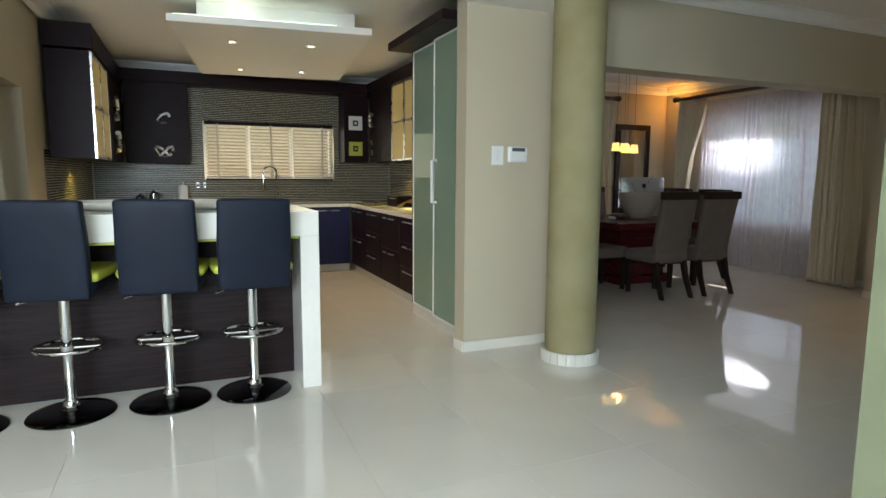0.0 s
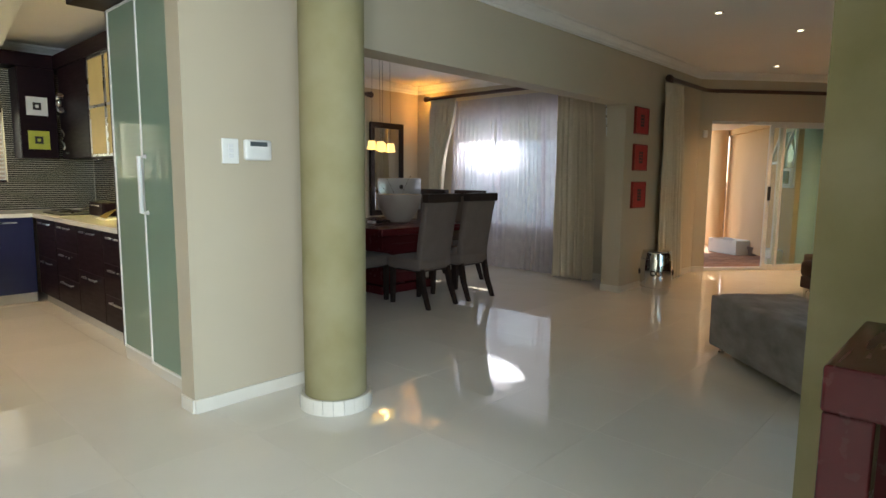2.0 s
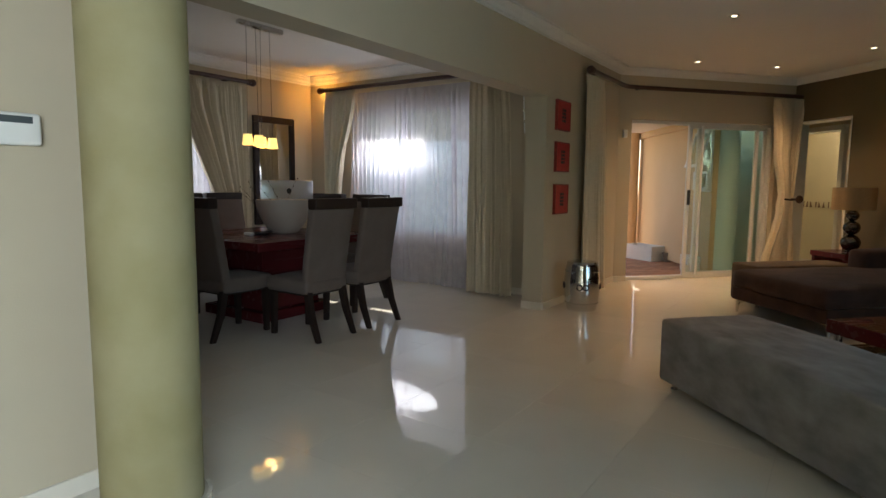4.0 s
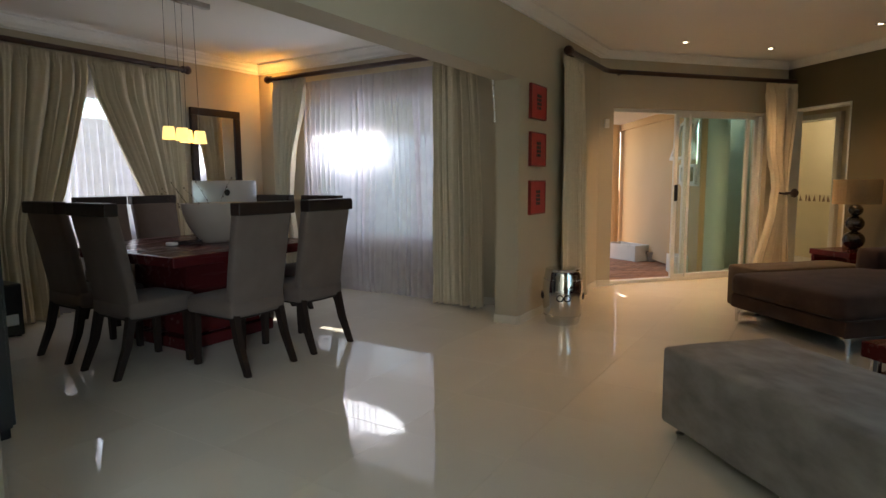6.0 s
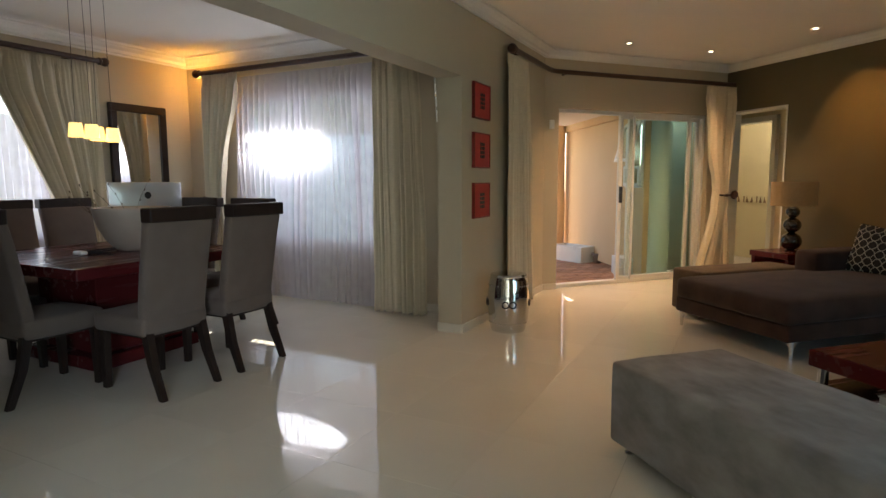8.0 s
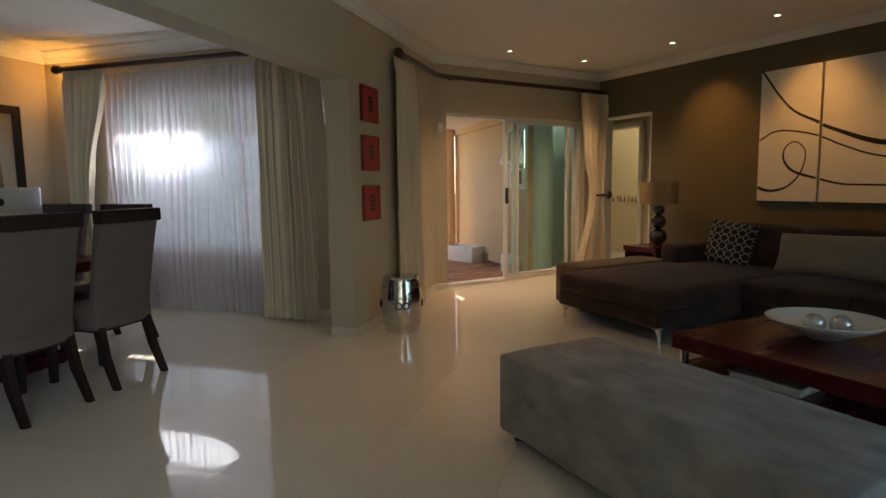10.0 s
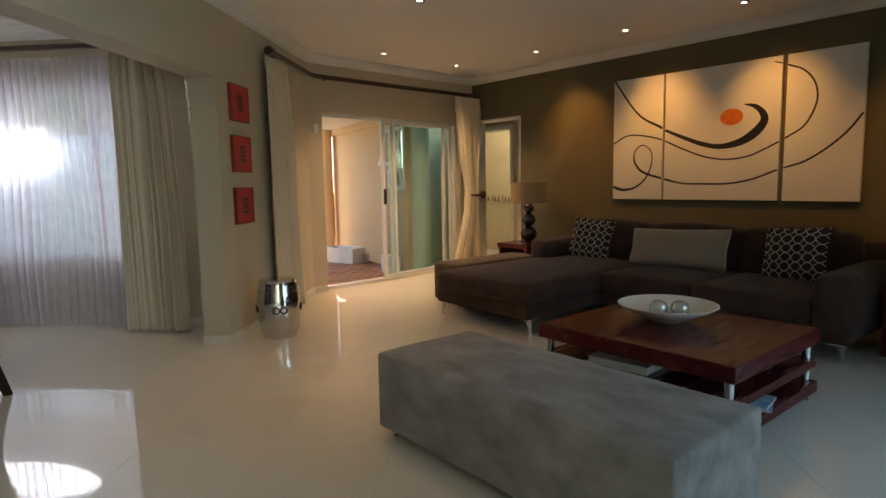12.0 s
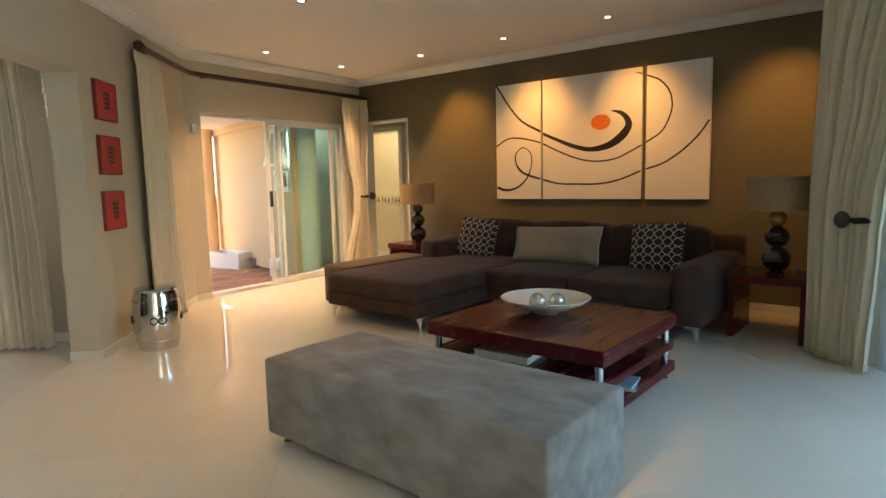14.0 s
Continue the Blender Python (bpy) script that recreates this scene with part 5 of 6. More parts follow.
def base_unit(m, w, depth, material, drawers, label):
    """A base cabinet facing -y, left front corner at the origin."""
    c = thing("base_cabinet", m, label, "cabinet", "base cabinets")
    part("carcass", box(B(), 0.002, w - 0.002, 0.02, depth, 0.10, 0.86), material, c)
    part("kick_plate", box(B(), 0.0, w, 0.05, 0.066, 0.0, 0.098), M_SKIRT, c, "cream kick plate")
    n = drawers
    for i in range(n):
        z0 = 0.105 + i * 0.755 / n
        z1 = 0.105 + (i + 1) * 0.755 / n - 0.004
        d = part("drawer_front" if n > 1 else "door", box(B(), 0.003, w - 0.003, 0.0, 0.019, z0, z1, 0.003), material, c)
        part("handle", handle(B(), w / 2 - min(0.16, w * 0.3), w / 2 + min(0.16, w * 0.3), 0.0, z1 - 0.05), M_STEEL, d, "brushed steel bar handle")
    return c


# back run and right run
for i in range(5):
    base_unit(kp(-1.60 + i * 0.60, 8.32), 0.60, 0.57, M_BLUE, 1, "glossy indigo-blue base cabinet under the white worktop")
for i in range(4):
    base_unit(kp(1.42, 8.30 - i * 0.64, 0, -90), 0.64, 0.60, M_CAB, 3 if i % 2 else 2, "espresso gloss drawer cabinet under the white worktop")
wt = thing("worktop", kp(0, 0), "white quartz worktop running round the kitchen corner", "worktop")
bm = B()
prism(bm, [(-1.60, 8.29), (1.39, 8.29), (1.39, 5.76), (2.13, 5.76), (2.13, 8.89), (-1.60, 8.89)], 0.862, 0.90)
part("slab", bm, M_STONE, wt)
# ribbed mosaic splashback: long thin strips
sp = thing("splashback", kp(0, 0), "ribbed dark metallic mosaic splashback with thin strips", "splashback")
bm = B()
rng = random.Random(3)


def strips(bm, f, x0, x1, z0, z1, hole=None):
    z = z0
    while z < z1:
        x = x0 - rng.uniform(0, 0.2)
        while x < x1:
            w = 0.30
            a, b = max(x, x0), min(x + w, x1)
            if b > a + 0.01:
                mid = (a + b) / 2
                if not (hole and hole[0] - 0.001 < mid < hole[1] + 0.001 and hole[2] < z + 0.008 < hole[3]):
                    vs = [f(px, d, pz) for px, d, pz in ((a, 0.001, z), (b, 0.001, z), (b, 0.007, z + 0.004), (a, 0.007, z + 0.004), (b, 0.007, z + 0.012), (a, 0.007, z + 0.012), (b, 0.001, z + 0.0165), (a, 0.001, z + 0.0165))]
                    v = [bm.verts.new(q) for q in vs]
                    bm.faces.new((v[0], v[1], v[2], v[3])); bm.faces.new((v[3], v[2], v[4], v[5])); bm.faces.new((v[5], v[4], v[6], v[7]))
            x += w
        z += 0.0225


strips(bm, lambda x, d, z: (x, 8.90 - d, z), -1.60, -0.36, 0.91, 2.36)
strips(bm, lambda x, d, z: (x, 8.90 - d, z), -0.36, 1.33, 0.91, 1.20)
strips(bm, lambda x, d, z: (x, 8.90 - d, z), -0.36, 1.33, 1.96, 2.36)
strips(bm, lambda x, d, z: (x, 8.90 - d, z), 1.33, 2.14, 0.91, 2.36)
strips(bm, lambda y, d, z: (2.15 - d, y, z), 5.76, 8.89, 0.91, 1.45)
strips(bm, lambda y, d, z: (-1.62 + d, y, z), 6.30, 8.89, 0.91, 1.45)
tagged(part("mosaic_strip", bm, M_MOSAIC, sp), kind="stuff")
part("backer", box(B(), -1.60, -0.37, 8.8985, 8.8995, 0.905, 2.37), M_GROUT, sp)

# dark pelmet below the ceiling
pl = thing("pelmet", kp(0, 0), "espresso timber pelmet running over the wall cabinets", "pelmet")
part("rail", box(B(), -1.60, 1.72, 8.56, 8.88, 2.36, 2.50, 0.004), M_CAB, pl)
part("rail", box(B(), 1.72, 2.13, 5.80, 8.88, 2.36, 2.50, 0.004), M_CAB, pl)
part("rail", box(B(), -1.60, -1.24, 6.40, 8.56, 2.30, 2.50, 0.004), M_CAB, pl)


def wall_unit(m, w, d, z0, z1, doors, label, front=None, shelf=()):
    c = thing("wall_cabinet", m, label, "cabinet", "wall cabinets")
    part("carcass", box(B(), 0, w, 0.018, d, z0, z1, 0.003), M_CAB, c)
    for i in range(doors):
        a, b = w * i / doors + 0.003, w * (i + 1) / doors - 0.003
        if front is None:
            part("door", box(B(), a, b, 0, 0.017, z0 + 0.003, z1 - 0.003, 0.003), M_CAB, c)
        else:
            dr = part("door_frame", rect_ring(B(), a, b, z0 + 0.003, z1 - 0.003, 0.022, 0, 0.017), M_STEEL, c)
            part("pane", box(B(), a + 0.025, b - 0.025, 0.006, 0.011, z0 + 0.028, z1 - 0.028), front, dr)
            part("cross_bar", box(B(), a + 0.03, b - 0.03, 0.0, 0.016, (z0 + z1) / 2 - 0.012, (z0 + z1) / 2 + 0.012), M_STEEL, dr)
    return c


wall_unit(kp(1.40, 8.56), 0.33, 0.32, 1.45, 2.36, 1, "espresso wall cabinet with square picture frames on its side")
wall_unit(kp(-1.22, 8.56), 0.70, 0.32, 1.40, 2.36, 1, "espresso wall niche cabinet with silver ornaments")
wall_unit(kp(1.74, 8.50, 0, -90), 0.90, 0.39, 1.45, 2.36, 1, "espresso wall cabinet over the worktop")
# pane glow added here to match the left cabinet
wall_unit(kp(1.74, 7.58, 0, -90), 0.90, 0.39, 1.45, 2.36, 2, "espresso wall cabinet with self-glowing amber glass doors", M_GLOWAMBER)
wall_unit(kp(1.74, 6.66, 0, -90), 0.88, 0.39, 1.45, 2.36, 2, "espresso wall cabinet with frosted glass doors", M_FROSTW)
wall_unit(kp(-1.25, 6.40, 0, 90), 1.05, 0.34, 1.40, 2.28, 2, "espresso wall cabinet with amber glass doors glowing in place of inside lamps", M_GLOWAMBER)
wall_unit(kp(-1.25, 7.47, 0, 90), 1.05, 0.34, 1.40, 2.28, 2, "dark espresso wall cabinet near the corner")

# square ornaments on the cabinet front, and silver ornaments
for z, mm, lab in ((1.88, M_PLASTIC, "small square white frame ornament"), (1.54, M_LIME, "small square lime frame ornament")):
    fr = thing("square_frame", kp(1.46, 8.535, z), lab + " on the dark cabinet", "ornament")
    part("frame", rect_ring(B(), 0, 0.185, 0, 0.185, 0.055, 0, 0.022, 0.003), mm, fr)
    part("centre", box(B(), 0.05, 0.135, 0.012, 0.02, 0.05, 0.135), M_BLACK, fr)
    part("dot", box(B(), 0.078, 0.107, 0.006, 0.014, 0.078, 0.107, 0.002), mm, fr)


def ornament(m, keys, r, label):
    o = thing("wall_ornament", m, label, "ornament")
    part("figure", tube(B(), keys, r, 10), M_STEEL, o, smooth=True)
    part("stand", box(B(), -0.03, 0.03, 0.0, 0.035, -0.025, -0.008, 0.003), M_BLACK, o)
    return o


ornament(kp(-0.80, 8.52, 1.50), [(0.09 * math.cos(t) * (1 + 0.25 * math.sin(2 * t)), -0.012 * math.sin(t), 0.05 + 0.05 * math.sin(2 * t)) for t in [k * 0.35 for k in range(18)]], 0.018, "looped silver ornament on the dark cabinet")
ornament(kp(-0.80, 8.52, 1.90), [(0.07 * math.cos(t), -0.01, 0.05 + 0.04 * math.sin(t * 1.5)) for t in [k * 0.4 for k in range(14)]], 0.02, "small twisted silver ornament under a lamp")
ornament(kp(1.72, 8.30, 1.93, -90), [(0.06 * math.cos(t), -0.02, 0.07 + 0.075 * math.sin(t)) for t in [0.9 + k * 0.27 for k in range(17)]], 0.026, "white crescent ornament on the dark cabinet")
ornament(kp(1.72, 8.30, 1.52, -90), [(0.035 * math.sin(k * 1.1), -0.015, 0.02 + k * 0.02) for k in range(11)], 0.008, "silver branch ornament on the dark cabinet")
ornament(kp(-1.235, 7.75, 1.50, 90), [(0.09 * math.sin(k * 0.5), -0.02, 0.02 + 0.03 * k) for k in range(7)], 0.03, "pale carved figure ornament on the dark cabinet")
ornament(kp(-1.235, 7.75, 1.82, 90), [(0.05 * math.sin(k * 0.6), -0.02, 0.02 + 0.03 * k) for k in range(8)], 0.028, "pale carved figure ornament on the dark cabinet")

# pantry with frosted sliding glass
pn = thing("pantry_cabinet", kp(0, 0), "tall pantry cabinet with frosted green glass sliding doors", "cabinet")
part("end_panel", box(B(), 1.30, 2.13, 4.565, 4.60, 0.09, 2.42, 0.003), M_CAB, pn)
part("end_panel", box(B(), 1.33, 2.13, 5.715, 5.75, 0.09, 2.36, 0.003), M_CAB, pn)
part("back_panel", box(B(), 2.09, 2.13, 4.60, 5.715, 0.09, 2.36), M_CAB, pn)
part("plinth", box(B(), 1.34, 2.12, 4.57, 5.74, 0.0, 0.09), M_SKIRT, pn)
part("crown", box(B(), 1.12, 2.13, 4.57, 5.80, 2.37, 2.44, 0.006), M_CAB, pn, "dark overhanging crown board")
part("stile", box(B(), 1.275, 1.299, 4.563, 4.60, 0.09, 2.40, 0.002), M_BLACK, pn)
for z in (0.10, 0.55, 1.0, 1.45, 1.90):
    part("shelf", box(B(), 1.40, 2.09, 4.60, 5.715, z, z + 0.022), M_BLIND, pn)
for y0, y1, x in ((4.605, 5.17, 1.30), (5.14, 5.715, 1.325)):
    d = part("sliding_door", rect_ring(B(), 0, y1 - y0, 0.095, 2.36, 0.014, 0, 0.02), M_ALU, pn, m=pose(x, y1, 0, 0, 0, -90))
    part("pane", box(B(), 0.018, y1 - y0 - 0.018, 0.006, 0.013, 0.11, 2.345), M_FROST, d)
bm = B()
tube(bm, [(1.30, 5.10, 1.06), (1.262, 5.10, 1.06), (1.262, 5.10, 1.40), (1.30, 5.10, 1.40)], 0.014, 10)
part("handle", bm, M_ALU, pn, "white bow handle", smooth=True)
rng = random.Random(12)
for z in (0.572, 1.022, 1.472):
    for k in range(5):
        y = 4.72 + k * 0.2 + rng.uniform(-0.03, 0.03)
        jr = thing("storage_jar", kp(1.62 + rng.uniform(-0.08, 0.08), y, z), "blurred grocery jar on the pantry shelf", "jar", "pantry jars")
        h, r = rng.uniform(0.14, 0.28), rng.uniform(0.035, 0.06)
        part("jar", lathe(B(), [(0, 0), (r, 0), (r, h * 0.8), (r * 0.8, h * 0.88), (r * 0.8, h * 0.9), (0, h * 0.9)], 16), [M_CREAM, M_DOORWOOD, M_PLASTIC][k % 3], jr, smooth=False)
        part("lid", lathe(B(), [(0, h * 0.9), (r * 0.85, h * 0.9), (r * 0.85, h), (0, h)], 16), M_BLACK, jr)

# peninsula bar
br = thing("bar_counter", kp(0, 0), "white quartz waterfall bar counter with a combed dark wood front", "counter")
part("top", box(B(), -1.60, 0.135, 4.10, 4.90, 0.92, 1.065, 0.004), M_STONE, br)
part("waterfall_leg", box(B(), 0.025, 0.135, 4.10, 4.90, 0.0, 0.92, 0.003), M_STONE, br)
part("front_panel", box(B(), -1.60, 0.023, 4.42, 4.445, 0.012, 0.915, 0.002), M_PANELW, br, "combed dark wood panel")
part("light_strip", box(B(), -1.58, 0.02, 4.115, 4.13, 0.905, 0.919), M_LIME, br, "lime edge strip")
part("rear_panel", box(B(), -1.60, 0.02, 4.86, 4.885, 0.0, 0.915), M_BLUE, br)
part("kick_plate", box(B(), -1.60, 0.02, 4.446, 4.46, 0.0, 0.05), M_PANELW, br)
tray = thing("oval_tray", kp(-0.75, 4.58, 1.065), "white oval tray with a grey inside on the bar counter", "tray")
bm = lathe(B(), [(0, 0), (0.20, 0), (0.28, 0.03), (0.29, 0.045), (0.282, 0.05), (0.22, 0.02), (0, 0.014)], 44)
for v in bm.verts:
    v.co.x *= 1.9
part("dish", bm, M_BOWL, tray, smooth=True)


# bar stools
def bar_stool(m):
    s = thing("bar_stool", m, "black leatherette bar stool with lime seat edge on a chrome pedestal", "stool", "stools at the bar")
    part("base", lathe(B(), [(0, 0), (0.205, 0.0), (0.212, 0.006), (0.205, 0.014), (0.12, 0.026), (0.05, 0.036), (0.034, 0.06), (0.0, 0.06)], 48), M_BLACKCHROME, s, "round dark chrome base", smooth=True)
    part("collar", lathe(B(), [(0.026, 0.05), (0.040, 0.05), (0.038, 0.075), (0.030, 0.085), (0.026, 0.085)], 24), M_CHROME, s, smooth=True)
    part("pole", lathe(B(), [(0, 0.05), (0.026, 0.05), (0.026, 0.42), (0.030, 0.42), (0.030, 0.65), (0, 0.65)], 24), M_CHROME, s, "chrome gas-lift pole", smooth=True)
    ring = [(0.15 * math.cos(t) * (1.12), 0.15 * math.sin(t) + 0.03, 0.365) for t in [2 * math.pi * k / 36 for k in range(36)]]
    fr = part("foot_ring", tube(B(), ring, 0.010, 8, True), M_CHROME, s, "chrome foot ring", smooth=True)
    part("ring_clamp", lathe(B(), [(0.027, 0.345), (0.034, 0.345), (0.034, 0.385), (0.027, 0.385)], 20), M_CHROME, fr, smooth=True)
    part("spoke", tube(B(), [(0.03, 0.0, 0.365), (0.165, 0.02, 0.365)], 0.008, 8), M_CHROME, fr)
    part("spoke", tube(B(), [(-0.03, 0.0, 0.365), (-0.165, 0.02, 0.365)], 0.008, 8), M_CHROME, fr)
    part("lift_lever", tube(B(), [(0.0, 0, 0.655), (-0.10, -0.02, 0.645), (-0.20, -0.05, 0.615)], 0.006, 8), M_CHROME, s, smooth=True)
    part("seat_plate", box(B(), -0.11, 0.11, -0.11, 0.11, 0.645, 0.672, 0.004), M_BLACK, s)
    st = part("seat", soft_box(B(), -0.20, 0.20, -0.17, 0.22, 0.67, 0.745, 0.03, 0.008, 8), M_LEATHER, s, smooth=True)
    part("seat_top", soft_box(B(), -0.215, 0.215, -0.155, 0.245, 0.732, 0.785, 0.024, 0.006, 8), M_LIME, st, "lime seat pad", smooth=True)
    bm = soft_box(B(), -0.188, 0.188, -0.21, -0.15, 0.655, 1.145, 0.014, 0.004, 10)
    for v in bm.verts:
        v.co.y += -0.05 * max(0, (v.co.z - 0.72) / 0.4) + 0.22 * (v.co.x ** 2)
    part("backrest", bm, M_LEATHER, s, smooth=True)
    return s


st0 = bar_stool(kp(-0.25, 4.16, 0, 2))
for a, r in ((-0.70, -6), (-1.18, -10)):
    copy_thing(st0, kp(a, 4.17, 0, r))
copy_thing(st0, kp(-1.66, 4.12, 0, 2))

# sink tap, kitchen clutter
fa = thing("kitchen_tap", kp(0.52, 8.72, 0.90), "tall chrome spring kitchen tap at the sink", "tap")
part("body", lathe(B(), [(0, 0), (0.03, 0), (0.03, 0.02), (0.02, 0.03), (0.02, 0.16), (0, 0.16)], 20), M_CHROME, fa, smooth=True)
part("spout", tube(B(), [(0, 0, 0.15), (0, 0, 0.40)] + [(-0.085 + 0.085 * math.cos(t), 0, 0.40 + 0.085 * math.sin(t)) for t in [math.pi * k / 10 for k in range(1, 11)]] + [(-0.17, 0, 0.26)], 0.014, 10), M_CHROME, fa, smooth=True)
part("spray_head", lathe(B(), [(0, 0.16), (0.02, 0.16), (0.022, 0.26), (0, 0.26)], 16, (-0.17, 0, 0)), M_CHROME, fa, smooth=True)
part("lever", tube(B(), [(0.02, 0, 0.09), (0.09, -0.02, 0.12)], 0.007, 8), M_CHROME, fa)
sk = thing("sink", kp(0.40, 8.56, 0.9005), "stainless steel sink set in the worktop", "sink")
part("rim", rect_ring(B(), -0.36, 0.36, -0.16, 0.14, 0.015, 0, 0.004), M_STEEL, sk, m=pose(0, 0, 0, -90))
part("bowl", box(B(), -0.34, 0.34, -0.125, 0.145, 0.0, 0.002), M_STEEL, sk)
bt = thing("paper_roll", kp(-0.62, 8.70, 0.90), "white paper towel roll standing on the worktop", "paper roll")
part("roll", lathe(B(), [(0.02, 0), (0.055, 0), (0.055, 0.24), (0.02, 0.24)], 24), M_PAPER, bt, smooth=False)
part("core", lathe(B(), [(0, 0), (0.018, 0), (0.018, 0.28), (0, 0.28)], 16), M_STEEL, bt)
hb = thing("gas_hob", kp(1.75, 8.05, 0.90), "black hob with pan grates on the worktop", "hob")
part("plate", box(B(), -0.26, 0.26, -0.3, 0.3, 0, 0.012, 0.004), M_BLACK, hb)
for x in (-0.13, 0.13):
    for y in (-0.15, 0.15):
        part("grate", tube(B(), [(x + 0.09 * math.cos(t), y + 0.09 * math.sin(t), 0.03) for t in [2 * math.pi * k / 20 for k in range(20)]], 0.006, 6, True), M_BLACK, hb)
        part("burner", lathe(B(), [(0, 0.012), (0.04, 0.012), (0.035, 0.026), (0, 0.026)], 20, (x, y, 0)), M_STEEL, hb)
tn = thing("toast_rack", kp(1.78, 7.05, 0.90), "wire basket with kitchen odds and ends on the worktop", "basket")
for k in range(7):
    part("wire", tube(B(), [(-0.14 + 0.28 * j / 12, 0.10 - 0.03 * k, 0.006 + 0.10 * math.sin(math.pi * j / 12) * (0.6 + 0.06 * k)) for j in range(13)], 0.004, 6), M_GOLD, tn)
part("tray", box(B(), -0.16, 0.16, -0.14, 0.14, 0.0, 0.01, 0.004), M_BOWL, tn)
bb = thing("bread_bin", kp(1.85, 7.50, 0.90, 90), "dark roll-top bread bin on the worktop", "bread bin")
part("body", box(B(), -0.20, 0.20, -0.10, 0.13, 0.0, 0.13, 0.02, 3), M_CAB, bb)
part("handle", tube(B(), [(-0.12, 0.138, 0.10), (0.12, 0.138, 0.10)], 0.006, 8), M_STEEL, bb)
for a, mm, h in ((-1.1, M_BLACK, 0.10), (-0.95, M_STEEL, 0.14)):
    kt = thing("kitchen_canister", kp(a, 8.66, 0.90), "small dark canister at the back of the worktop", "canister")
    part("body", lathe(B(), [(0, 0), (0.05, 0), (0.055, 0.02), (0.05, h), (0, h)], 20), mm, kt, smooth=True)
    part("lid", lathe(B(), [(0, h), (0.045, h), (0.02, h + 0.02), (0.012, h + 0.035), (0, h + 0.035)], 20), M_BLACK, kt, smooth=True)
for a, b in ((-0.44, 8.885), (-0.36, 8.885)):
    so_ = thing("wall_socket", kp(a - 0.02, b - 0.006, 1.10), "white wall socket on the splashback", "socket")
    part("plate", box(B(), 0, 0.035, 0, 0.010, 0, 0.075, 0.003), M_STEEL, so_)
    part("rocker", box(B(), 0.01, 0.025, -0.003, 0.001, 0.02, 0.05, 0.001), M_BLACK, so_)

# timber venetian blind
bd = thing("venetian_blind", kp(-0.34, 8.87, 0), "timber venetian blind with open slats over the kitchen window", "blind")
part("head_rail", box(B(), 0, 1.65, -0.02, 0.03, 1.91, 1.955, 0.003), M_CAB, bd)
part("bottom_rail", box(B(), 0, 1.65, -0.02, 0.02, 1.20, 1.222, 0.003), M_CAB, bd)
zz = 1.245
while zz < 1.90:
    bm = B()
    for xa, xb in ((0.01, 0.53), (0.56, 1.09), (1.12, 1.64)):
        box(bm, xa, xb, -0.022, 0.022, -0.0015, 0.0015)
    bmesh.ops.rotate(bm, verts=bm.verts, matrix=Matrix.Rotation(radians(-30), 3, "X"))
    bmesh.ops.translate(bm, verts=bm.verts, vec=(0, 0, zz))
    part("slat", bm, M_BLIND, bd)
    zz += 0.043
for x in (0.15, 0.82, 1.5):
    part("tape", box(B(), x - 0.012, x + 0.012, -0.0245, -0.0235, 1.22, 1.92), M_BLIND, bd)

# dropped ceiling panel with cove light
cp = thing("ceiling_panel", kp(0, 0), "floating white ceiling panel with hidden cove light and downlights", "ceiling panel")
CPM = pose(0.26, 6.80, 0, 0, 0, -7)
part("panel", box(B(), -0.78, 0.78, -1.22, 1.22, 2.42, 2.475, 0.004), M_CEIL, cp, m=CPM)
part("upper_step", box(B(), -0.58, 0.66, -1.05, 1.0, 2.475, 2.62), M_CEIL, cp, m=CPM)
for x, y in ((-0.16, 6.22), (0.50, 6.12), (0.02, 7.62), (0.66, 7.50)):
    copy_thing(dl, kp(x, y, 2.42))
    spot("light_kitchen_downlight", w3(x, y, 2.40), w3(x, y, 0), 40, (1.0, 0.74, 0.45), 120, 0.9)
part("cove_tube", box(B(), -0.74, 0.50, -1.15, -1.12, 2.476, 2.496), M_COVE, cp, "glowing cove tube", m=CPM)
area("light_cove", look(w3(-0.10, 5.75, 2.50), w3(-0.05, 5.60, 2.9)), 0.8, 0.05, 0.9, (0.85, 1.0, 0.85))
for a, b, z in ((-0.80, 8.70, 2.34), (-1.42, 7.4, 1.385), (1.9, 7.9, 1.435), (1.9, 6.6, 1.435)):
    copy_thing(dl, kp(a, b, z))
    spot("light_under_cabinet", w3(a, b, z - 0.02), w3(a + (0.05 if a > 0 else -0.05), b, 0), 30, (1.0, 0.80, 0.18), 130, 0.8)
# passage door beyond the kitchen opening
pdoor = thing("passage_door", kp(-1.80, 4.50, 0, 90), "brown wooden passage door with a dark handle", "door")
part("leaf", box(B(), 0, 1.08, 0.0, 0.045, 0.004, 1.99, 0.004), M_DOORWOOD, pdoor)
part("handle", tube(B(), [(0.96, 0.0, 1.0), (0.96, -0.05, 1.0), (0.86, -0.05, 1.0)], 0.01, 8), M_BLACK, pdoor)


# ---- outside ----
bm = B()
prism(bm, [(-60, -60), (60, -60), (60, 60), (-60, 60)], -0.40, -0.14)
tagged(part("ground", bm, M_GRASS), "garden lawn round the house", "ground", kind="structure")
bm = B()
prism(bm, [(2.0, 9.12), (5.58, 9.40), (5.58, 13.6), (2.0, 13.6)], -0.139, -0.05)
patio = tagged(part("pavement", bm, M_SAND), "clay paver patio outside the sliding door", "pavement", kind="structure")
# patio wall, roof, columns
TW = pose(4.70, 9.40, 0, 0, 0, 78.5)
wall("wall_patio", TW @ pose(0.02, 0, 0), 3.3, 0.2, 2.6, holes=[(0.02, 0.58, 1.17, 2.07)], material=M_TAN, label="sunlit tan plastered patio wall")
